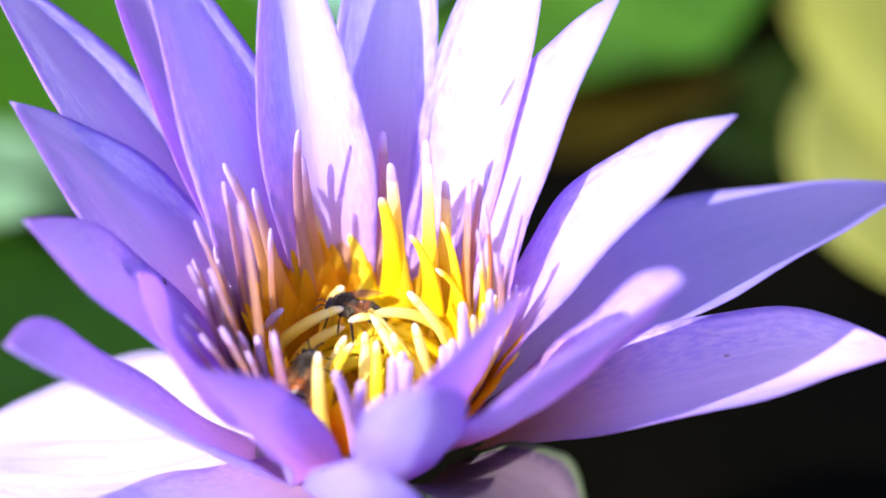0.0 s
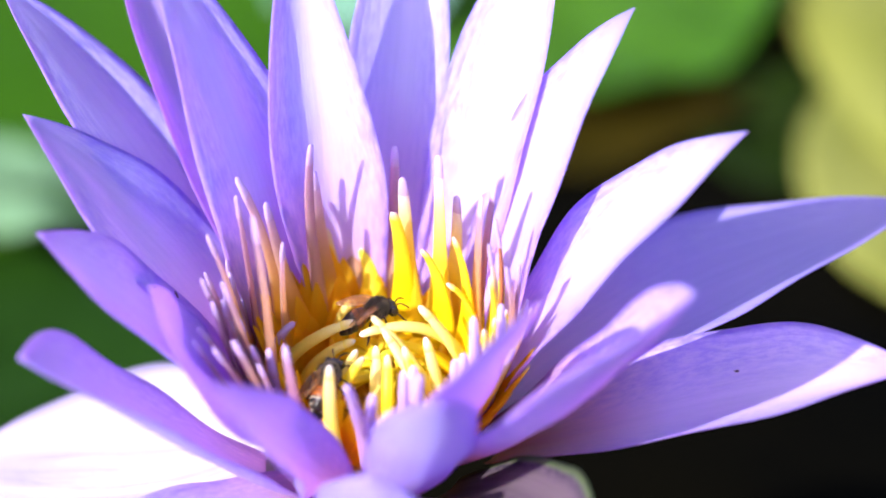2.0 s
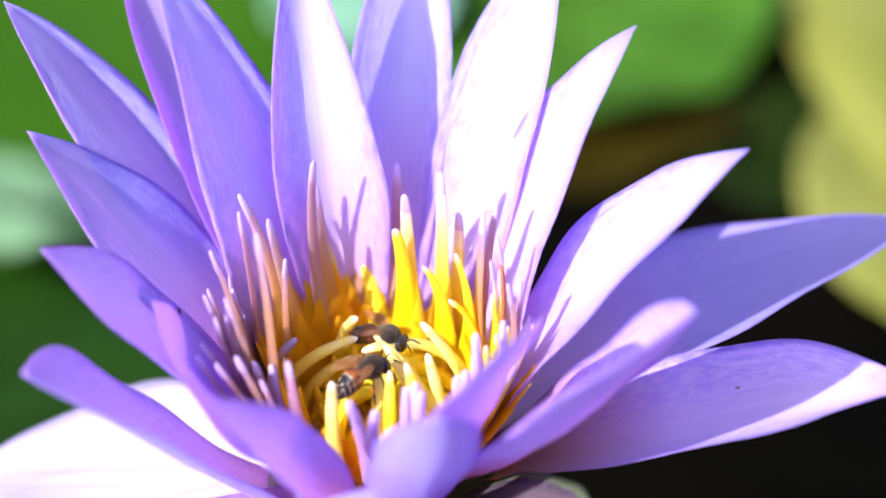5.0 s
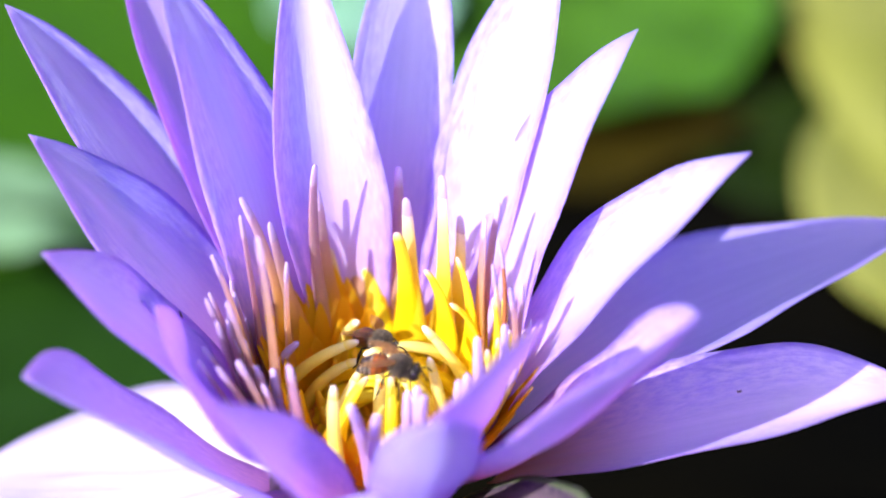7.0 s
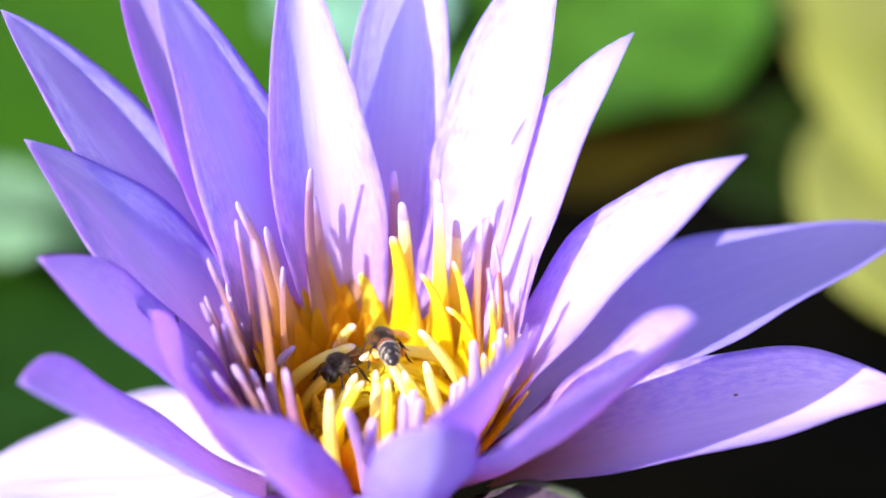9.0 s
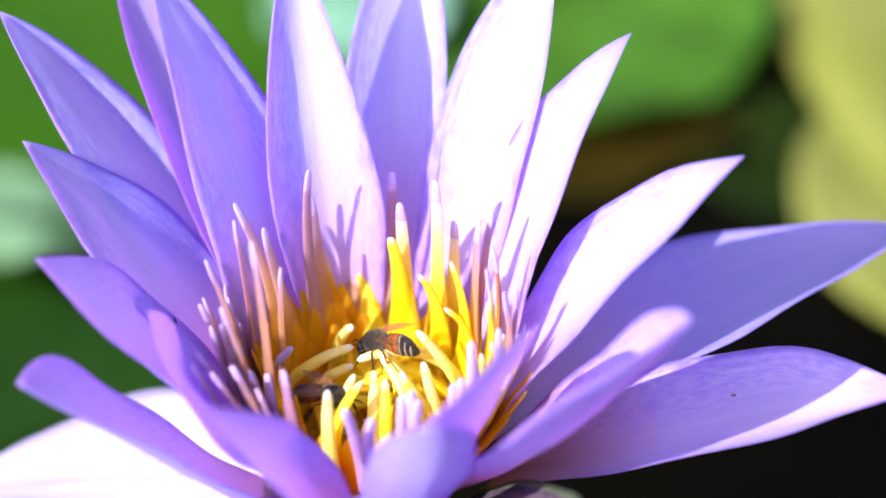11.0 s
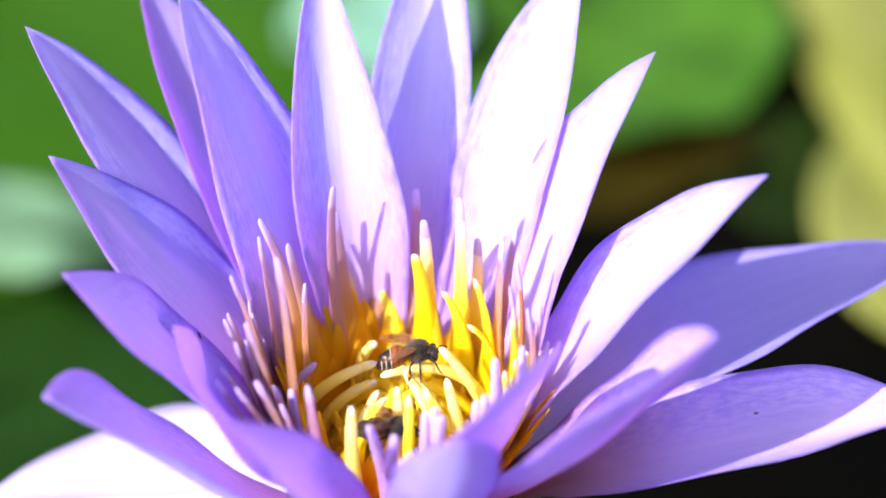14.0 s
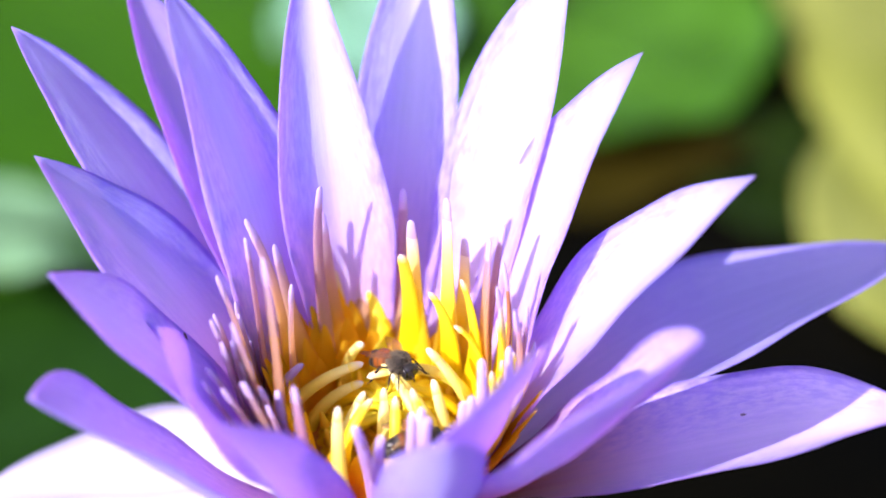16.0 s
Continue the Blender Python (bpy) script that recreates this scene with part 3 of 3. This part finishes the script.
OUTER = [
    ("N", "T", 155, 100, 65, 12, 32.9, 1.0), ("N", "B", 171, 87, 84, -0, 33.2, 0.8), ("N", "T", 208, 91, 84, -1, 38.7, 1.1),
    ("O", "T", 145, 72, 77, 0, 26.3, 1.5), ("O", "T", 170, 82, 94, -0, 25.3, 1.0), ("N", "T", 185, 83, 74, 1, 31.1, 1.0),
    ("N", "T", 207, 80, 75, -1, 29.9, 1.0), ("N", "B", 198, 73, 74, -0, 28.7, 0.8), ("N", "B", 206, 65, 81, -0, 27.5, 0.8),
    ("N", "T", 218, 64, 65, 0, 26.1, 0.9), ("N", "T", 221, 70, 70, -0, 25.9, 0.8), ("N", "B", 213, 56, 68, -0, 27.2, 0.8),
    ("N", "B", 210, 69, 62, 0, 26.7, 0.8), ("O", "B", 127, 69, 99, 1, 34.7, 0.9), ("O", "T", 121, 70, 84, -0, 27.8, 1.0),
    ("O", "P", 115, 62, 71, 7, 20.5, 1.4), ("O", "B", 103, 60, 65, 13, 31.2, 1.0), ("O", "P", 101, 57, 69, 16, 23.7, 1.2),
    ("O", "B", 86, 69, 82, 1, 29.5, 0.8), ("O", "P", 77, 89, 102, -3, 30.5, 1.15), ("O", "G", 79, 87, 116, -10, 26.7, 1.0),
    ("O", "P", 56, 89, 93, -0, 33.8, 1.1), ("O", "P", 53, 73, 93, 0, 25.2, 1.3), ("O", "T", 23, 91, 87, -0, 30.5, 1.0),
    ("O", "B", 26, 86, 83, -0, 32.1, 0.8), ("O", "R", 5, 75, 100, -0, 30.0, 0.8), ("O", "P", 348, 78, 100, -0, 28.8, 1.0),
    ("O", "T", 341, 63, 102, 0, 27.3, 0.9), ("O", "B", 345, 68, 91, -0, 27.1, 0.8),
]
MIDDLE = [
    ("M", "G", 95, 59, 54, 28, 14.8, 1.2), ("M", "G", 49, 77, 123, -3, 21.9, 1.1), ("M", "G", 24, 78, 108, -1, 24.8, 1.3),
    ("M", "G", 346, 61, 104, -0, 23.9, 1.2), ("M", "G", 21, 61, 135, 3, 18.6, 1.1),
]
CURLED = [
    ("K", "I", 126, 88, 136, -8, 14.6, 0.95), ("Q", "I", 172, 116, 155, -0, 16.9, 1.1), ("K", "I", 171, 103, 153, -0, 13.1, 1.1),
    ("K", "I", 226, 98, 137, 3, 14.2, 1.0), ("Q", "I", 243, 79, 95, -3, 17.0, 1.1), ("K", "I", 260, 101, 146, 11, 15.7, 1.1),
    ("J", "I", 18, 79, 195, -4, 25.1, 1.1), ("K", "I", 352, 100, 132, -3, 19.0, 1.1), ("K", "I", 308, 94, 121, -8, 16.5, 1.1),
    ("I", "Y", 236, 55, 160, -10, 15.7, 1.0), ("I", "Y", 269, 54, 149, 0, 17.0, 1.0), ("I", "Y", 287, 55, 151, 2, 17.9, 1.0),
    ("K", "I", 314, 119, 158, 3, 21.1, 1.0), ("K", "I", 299, 109, 160, 6, 18.3, 0.9), ("J", "Y", 2, 97, 170, -7, 17.5, 1.0),
    ("Q", "L", 176, 78, 134, -3, 12.3, 0.9),
]
FRONT = [
    ("F", "L", 215, 62, 87, 0, 19.4, 0.9), ("F", "L", 224, 60, 92, 1, 17.1, 0.9), ("F", "L", 258, 72, 63, -8, 23.6, 0.9),
    ("F", "L", 260, 57, 71, 26, 24.0, 0.9), ("F", "L", 276, 65, 93, -0, 20.7, 0.9), ("F", "L", 280, 65, 93, -0, 21.5, 0.9),
    ("F", "L", 280, 67, 77, 4, 23.0, 0.9), ("F", "L", 298, 65, 92, 0, 21.0, 0.9), ("F", "L", 300, 67, 86, 0, 22.7, 0.9),
    ("F", "L", 328, 72, 92, -0, 24.6, 0.9), ("F", "L", 310, 71, 95, 0, 25.7, 0.9), ("F", "L", 3, 69, 79, -0, 15.3, 0.8),
]
for group in (OUTER, MIDDLE, CURLED, FRONT):
    for row in group:
        stamen(*row)
rng = random.Random(5)
for k in range(46):
    az = 20 + k * 7.4 + rng.uniform(-3, 3)
    tall = rng.choice((9.0, 10.0, 11.5, 13.0)) if az < 215 or az > 335 else rng.choice((7.5, 9.0, 10.0))
    stamen("W", "W", az, rng.uniform(66, 78), rng.uniform(74, 96), rng.uniform(-4, 4), tall)
for k in range(16):
    stamen("O", "W", 100 + k * 8 + rng.uniform(-3, 3), rng.uniform(62, 72), rng.uniform(66, 80), rng.uniform(-3, 3), rng.uniform(12, 16), 0.9)
# shorter straps that close the ring between the tall ones
for k in range(9):
    stamen("O", "G", 322 + k * 8.5 + rng.uniform(-3, 3), rng.uniform(66, 76), rng.uniform(86, 100), rng.uniform(-4, 4), rng.uniform(15, 20), 0.8)
for k in range(9):
    stamen("N", "T", 148 + k * 7.5 + rng.uniform(-3, 3), rng.uniform(72, 82), rng.uniform(76, 90), rng.uniform(-3, 3), rng.uniform(14, 19), 0.9)
for k in range(16):
    stamen("N", "B", 150 + k * 5.4 + rng.uniform(-3, 3), rng.uniform(70, 80), rng.uniform(70, 84), rng.uniform(-3, 3), rng.uniform(20, 27), 1.0)
for az, e0, e1, mm in ((312, 50, 57, 14), (321, 54, 60, 16), (331, 57, 62, 18), (341, 60, 64, 18)):
    stamen("W", "W", az, e0, e1, 0, mm)
for az, e0, e1, mm in ((307, 58, 70, 15), (316, 60, 74, 18), (324, 63, 72, 19), (333, 66, 76, 21), (343, 64, 78, 21), (350, 66, 80, 20)):
    stamen("O", "P", az, e0, e1, 0, mm, 0.8)
for k in (q for q in range(44) if not 205 < q * 8.2 < 245):
    stamen("D", "D", k * 8.2 + rng.uniform(-3, 3), rng.uniform(92, 108), rng.uniform(178, 194), rng.uniform(-16, 16), rng.uniform(13.0, 17.0))


# ---------------------------------------------------------------- bees
def bee(label, plate, band, pollen):
    """A small honey bee, head towards +x, about 9 mm long, its origin in the middle of the body."""
    root = new("bee")
    tagged(root, label, "bee", "bees in the flower")
    mm = 0.00106
    bm = bmesh.new()
    ball(bm, (1.75 * mm, 0, 0.25 * mm), (1.66 * mm, 1.55 * mm, 1.52 * mm), 0.06, 1)
    thorax = part("thorax", bm, BEE_GREY, root, "dark thorax with short grey fuzz")
    rnd = random.Random(3)
    bm = bmesh.new()
    for k in range(2300):
        d = Vector((rnd.gauss(0, 1), rnd.gauss(0, 1), rnd.gauss(0.3, 1))).normalized()
        p = Vector((1.75 * mm + d.x * 1.62 * mm, d.y * 1.50 * mm, 0.25 * mm + d.z * 1.48 * mm))
        s = d.cross(Vector((rnd.random(), rnd.random(), rnd.random()))).normalized() * 0.040 * mm
        tip = p + (d + Vector((-0.5, 0, 0))) * (0.36 if d.z < 0.66 else 0.22) * mm
        v = [bm.verts.new(q) for q in (p - s, p + s, p + d.cross(s).normalized() * 0.05 * mm, tip)]
        for f in ((0, 1, 3), (1, 2, 3), (2, 0, 3)):
            bm.faces.new([v[i] for i in f])
    tagged(part("fuzz", bm, BEE_HAIR, thorax, "", False), kind="stuff")
    bm = bmesh.new()
    ball(bm, (3.60 * mm, 0, -0.55 * mm), (0.80 * mm, 1.30 * mm, 1.20 * mm), 0.04, 4)
    head = part("head", bm, BEE_BLACK, root)
    for s in (-1, 1):
        bm = bmesh.new()
        ball(bm, (3.70 * mm, s * 1.0 * mm, -0.38 * mm), (0.54 * mm, 0.36 * mm, 0.84 * mm))
        part("eye", bm, BEE_EYE, head, "glossy black compound eye")
        bm = bmesh.new()
        tube(bm, [Vector(q) * mm for q in ((4.15, s * 0.25, -0.25), (4.6, s * 0.45, 0.15), (4.9, s * 0.65, 0.15), (5.4, s * 0.95, -0.25), (5.75, s * 1.1, -0.65))], [0.10 * mm, 0.09 * mm, 0.10 * mm, 0.11 * mm, 0.08 * mm], 8)
        part("antenna", bm, BEE_LEG, head)
    # abdomen: overlapping plates, the first ones orange, the rest black with pale bands
    bm = bmesh.new()
    ball(bm, (-1.9 * mm, 0, -0.35 * mm), (1.9 * mm, 1.02 * mm, 0.95 * mm))
    abdomen = part("abdomen", bm, BEE_BLACK, root)
    marks = [0.25, -0.35, -1.15, -2.00, -2.72, -3.35, -3.85, -4.20]

    def girth(x):
        q = (0.25 - x) / 4.45
        return 1.48 * math.sin(math.pi * min(1.0, 0.10 + 0.88 * q)) ** 0.62

    def droop(bm):
        for v in bm.verts:
            v.co.z -= 0.15 * mm + 0.095 * (min(0.0, v.co.x) / mm) ** 2 * mm

    for k in range(7):
        xa, xb = marks[k], marks[k + 1]
        bm = bmesh.new()
        prof = [((xa + (xb - xa) * q) * mm, (girth(xa + (xb - xa) * q) + 0.06 * q) * mm) for q in (0, 0.25, 0.5, 0.75, 1.0)]
        prof.append(((xb + 0.04) * mm, max(0.05, girth(xb) - 0.05) * mm))
        lathe(bm, prof, 24, 0.96)
        droop(bm)
        part("abdomen_plate", bm, plate if k < 3 else BEE_BLACK, abdomen, "orange-brown plate" if k < 3 else "black plate")
        if k < 3:
            bm = bmesh.new()
            prof = [((xb + d) * mm, (girth(xb + d) + r) * mm) for d, r in ((0.12, 0.02), (0.08, 0.075), (0.0, 0.085), (-0.03, 0.02))]
            lathe(bm, prof, 24, 0.96)
            droop(bm)
            part("plate_edge", bm, BEE_BLACK, abdomen, "thin dark plate edge")
        elif k < 6:
            bm = bmesh.new()
            prof = [((xa - d) * mm, (girth(xa - d) + r) * mm) for d, r in ((0.03, 0.03), (0.05, 0.075), (0.11, 0.085), (0.17, 0.075), (0.20, 0.02))]
            lathe(bm, prof, 24, 0.96)
            droop(bm)
            part("hair_band", bm, band, abdomen, "narrow white hair band")
    # wings folded back over the abdomen
    wings = []
    for s in (-1, 1):
        for length, width, spread, z, x in ((5.3, 1.7, 20, 1.45, 1.6), (3.8, 1.25, 30, 1.30, 1.1)):
            bm = bmesh.new()
            top, low = [], []
            for j in range(15):
                q = j / 14
                w = width * mm * (0.12 + 0.95 * math.sin(min(1.0, q * 1.02) ** 0.8 * math.pi * 0.97)) * 0.5
                row, back = [], []
                for i in range(7):
                    u = i / 6 * 2 - 1
                    zz = 0.12 * mm * math.sin(u * 2) + 0.10 * mm * math.sin(q * 3)
                    row.append(Vector((-q * length * mm, u * w, zz)))
                    back.append(Vector((-q * length * mm, u * w, zz - 0.02 * mm)))
                top.append(row)
                low.append(back)
            sheet(bm, top, low)
            wing = part("wing", bm, WING, root, "translucent brownish veined wing")
            wing.matrix_basis = pose(x * mm, s * 0.75 * mm, z * mm, 12 * s, -4, -s * spread)
            wings.append((wing, s))
    legs = []
    for s in (-1, 1):
        for k, (x, swing, reach) in enumerate(((2.5, 50, 1.0), (1.8, 5, 1.05), (1.1, -38, 1.3))):
            bm = bmesh.new()
            pts = [(0, 0, 0), (0.5, 0, 0.15), (1.35, 0, 0.30), (1.75, 0, -0.35), (2.25, 0, -1.35), (2.75, 0, -1.75)]
            path = [Vector((q[0] * reach, 0, q[2] * reach)) * mm for q in pts]
            thick = 1.7 if k == 2 else 1.0
            tube(bm, path, [0.13 * mm, 0.16 * mm, 0.11 * mm, 0.13 * thick * mm, 0.10 * thick * mm, 0.04 * mm], 8)
            leg = part("leg", bm, BEE_LEG, root)
            if k == 2 and pollen:
                bm = bmesh.new()
                ball(bm, (2.25 * mm, 0.12 * s * mm, -0.85 * mm), (0.42 * mm, 0.36 * mm, 0.62 * mm), 0.15, 7)
                part("pollen_load", bm, POLLEN, leg, "orange clump of pollen")
            legs.append((leg, x * mm, s * 0.75 * mm, -0.65 * mm, s * (90 - swing) if s > 0 else -(90 - swing), s, k))
    return root, legs, wings


bee_a, legs_a, wings_a = bee("small dark honey bee with white-banded abdomen crawling among stamens", BEE_BROWN, BEE_DULL_BAND, False)
bee_b, legs_b, wings_b = bee("small honey bee with orange white-striped abdomen foraging in the flower", BEE_ORANGE, BEE_BAND, True)


# ---------------------------------------------------------------- what moves
def crawl(x, y, z, pitch, yaw):
    """A bee's pose from millimetres, nose-down pitch and heading."""
    return pose(x / 1000, y / 1000, z / 1000, 0, pitch, yaw)


def motions():
    walk(bee_a, [
        (0, crawl(-2.9, 1.7, 9.00, 0, 167)),
        (0.3, crawl(-3.9, 1.3, 9.00, 0, 162)),
        (0.6, crawl(-4.5, 1.0, 9.00, 2, 105)),
        (0.9, crawl(-5.1, 0.8, 9.00, 0, 88)),
        (1.2, crawl(-4.7, 2.0, 9.00, -2, 73)),
        (1.5, crawl(-4.1, 1.9, 9.00, 0, 52)),
        (1.8, crawl(-2.9, 2.6, 9.00, 0, 34)),
        (2.1, crawl(-3.1, 3.7, 9.00, -10, 9)),
        (2.4, crawl(-2.3, 2.8, 9.00, -6, -28)),
        (2.7, crawl(-1.8, 2.6, 9.00, -6, -30)),
        (3, crawl(-1.7, 3.2, 9.00, -8, -22)),
        (3.5, crawl(-1.6, 2.8, 9.00, -8, -40)),
        (4, crawl(-1.2, 2.9, 9.00, -8, -30)),
        (4.2, crawl(-1.3, 2.9, 9.00, -8, -28)),
        (5.2, crawl(-1.8, 2.3, 9.00, -2, -28)),
        (6.3, crawl(-1.8, 2.1, 9.00, -10, -22)),
        (7, crawl(-2.7, 2.9, 8.50, -10, -48)),
        (7.5, crawl(-4.3, 1.4, 8.50, -12, -75)),
        (8, crawl(-4.8, 1.9, 7.54, -8, -107)),
        (8.5, crawl(-5.8, 1.8, 7.09, -6, -114)),
        (9, crawl(-6.2, 1.1, 7.00, -6, -124)),
        (9.2, crawl(-6.8, -0.1, 7.00, -4, -124)),
        (10.2, crawl(-9.2, -3.4, 6.60, 2, -62)),
        (11.3, crawl(-9.4, -7.2, 6.40, 10, -14)),
        (11.6, crawl(-8.4, -8.6, 5.80, 14, -26)),
        (12, crawl(-5.8, -10.5, 5.20, 6, -62)),
        (12.5, crawl(-5.1, -12.7, 5.30, -10, -90)),
        (13, crawl(-5.2, -13.1, 6.51, -14, -78)),
        (13.5, crawl(-3.6, -12.0, 7.00, 0, -18)),
        (14, crawl(-3.6, -10.5, 7.00, 0, -16)),
        (14.5, crawl(-2.4, -10.9, 7.00, 0, -19)),
        (15, crawl(0.7, -11.9, 7.00, 0, 10)),
        (15.5, crawl(1.5, -12.1, 7.00, 0, 11)),
        (16, crawl(2.1, -12.9, 7.00, 0, 15)),
    ])
    walk(bee_b, [
        (0, crawl(-10.5, -12.5, 7.80, -30, 70)),
        (0.3, crawl(-9.7, -12.0, 7.77, -32, 73)),
        (0.6, crawl(-9.7, -11.9, 7.75, -32, 72)),
        (0.9, crawl(-10.2, -12.8, 7.73, -24, 85)),
        (1.2, crawl(-9.9, -11.5, 7.71, -30, 72)),
        (1.5, crawl(-9.3, -11.6, 7.69, -36, 74)),
        (1.8, crawl(-9.4, -11.0, 7.67, -28, 71)),
        (2.1, crawl(-8.8, -11.0, 7.65, -24, 67)),
        (2.5, crawl(-9.1, -10.1, 7.62, -22, 71)),
        (3, crawl(-8.3, -9.5, 7.10, -16, 67)),
        (3.5, crawl(-6.7, -8.0, 7.10, -16, 56)),
        (4, crawl(-5.7, -7.6, 7.50, -16, 61)),
        (4.2, crawl(-5.7, -8.2, 8.00, -16, 66)),
        (5.2, crawl(-3.7, -8.7, 11.47, 0, 30)),
        (6.3, crawl(-1.9, -9.4, 12.80, 0, 10)),
        (6.5, crawl(-0.8, -9.5, 13.00, 0, -2)),
        (6.8, crawl(-0.4, -9.8, 13.40, 0, -10)),
        (7, crawl(-0.6, -9.7, 13.95, 3, -15)),
        (7.2, crawl(-0.1, -9.8, 14.22, 0, 12)),
        (7.5, crawl(-0.3, -8.6, 14.30, -34, 66)),
        (7.7, crawl(0.1, -8.4, 14.20, -38, 92)),
        (7.9, crawl(0.3, -8.4, 14.00, -26, 121)),
        (8.1, crawl(-0.5, -8.3, 14.00, -18, 126)),
        (8.5, crawl(-0.8, -7.7, 14.00, -12, 133)),
        (8.7, crawl(-0.4, -6.8, 14.00, -12, 122)),
        (9, crawl(-0.4, -2.3, 12.57, 23, 104)),
        (9.2, crawl(0.1, -0.9, 12.03, 23, 100)),
        (10.2, crawl(0.1, 0.5, 10.13, 28, 127)),
        (11.3, crawl(0.3, 1.3, 10.03, 12, 166)),
        (11.6, crawl(0.2, 0.7, 9.48, 16, 164)),
        (11.9, crawl(-1.1, 1.5, 9.45, 20, 209)),
        (12.2, crawl(-0.7, 1.6, 9.42, 19, 161)),
        (12.5, crawl(-1.1, 1.6, 9.39, 20, 184)),
        (12.8, crawl(-0.4, 2.9, 9.86, 10, 140)),
        (13.1, crawl(0.2, 1.8, 9.73, 20, 116)),
        (13.4, crawl(1.4, 2.3, 10.63, 18, 88)),
        (13.7, crawl(1.2, 1.4, 10.83, 14, 42)),
        (14, crawl(-0.4, 1.2, 11.03, -4, 4)),
        (14.3, crawl(-2.6, 0.8, 10.43, -12, 10)),
        (14.6, crawl(-2.8, 0.9, 10.17, -18, -3)),
        (14.9, crawl(-1.2, 1.5, 9.93, -8, -60)),
        (15.2, crawl(-1.0, 1.5, 10.11, -12, -83)),
        (15.6, crawl(-0.6, 1.7, 10.07, -8, -69)),
        (16, crawl(-0.7, 1.2, 10.03, -8, -47)),
    ])
    for phase, legs in ((0.0, legs_a), (1.3, legs_b)):
        for leg, x, y, z, turn, s, k in legs:
            walk(leg, [(0.4 * i, pose(x, y, z, 0, 7 * math.sin(2.1 * i + phase + k), turn + 13 * math.sin(1.7 * i + phase + 2.1 * k + s))) for i in range(41)])
    for phase, wings in ((0.4, wings_a), (2.0, wings_b)):
        for wing, s in wings:
            home = wing.matrix_basis.copy()
            walk(wing, [(0.8 * i, home @ pose(0, 0, 0, 0, 0, s * 3 * math.sin(1.9 * i + phase))) for i in range(21)])


motions()
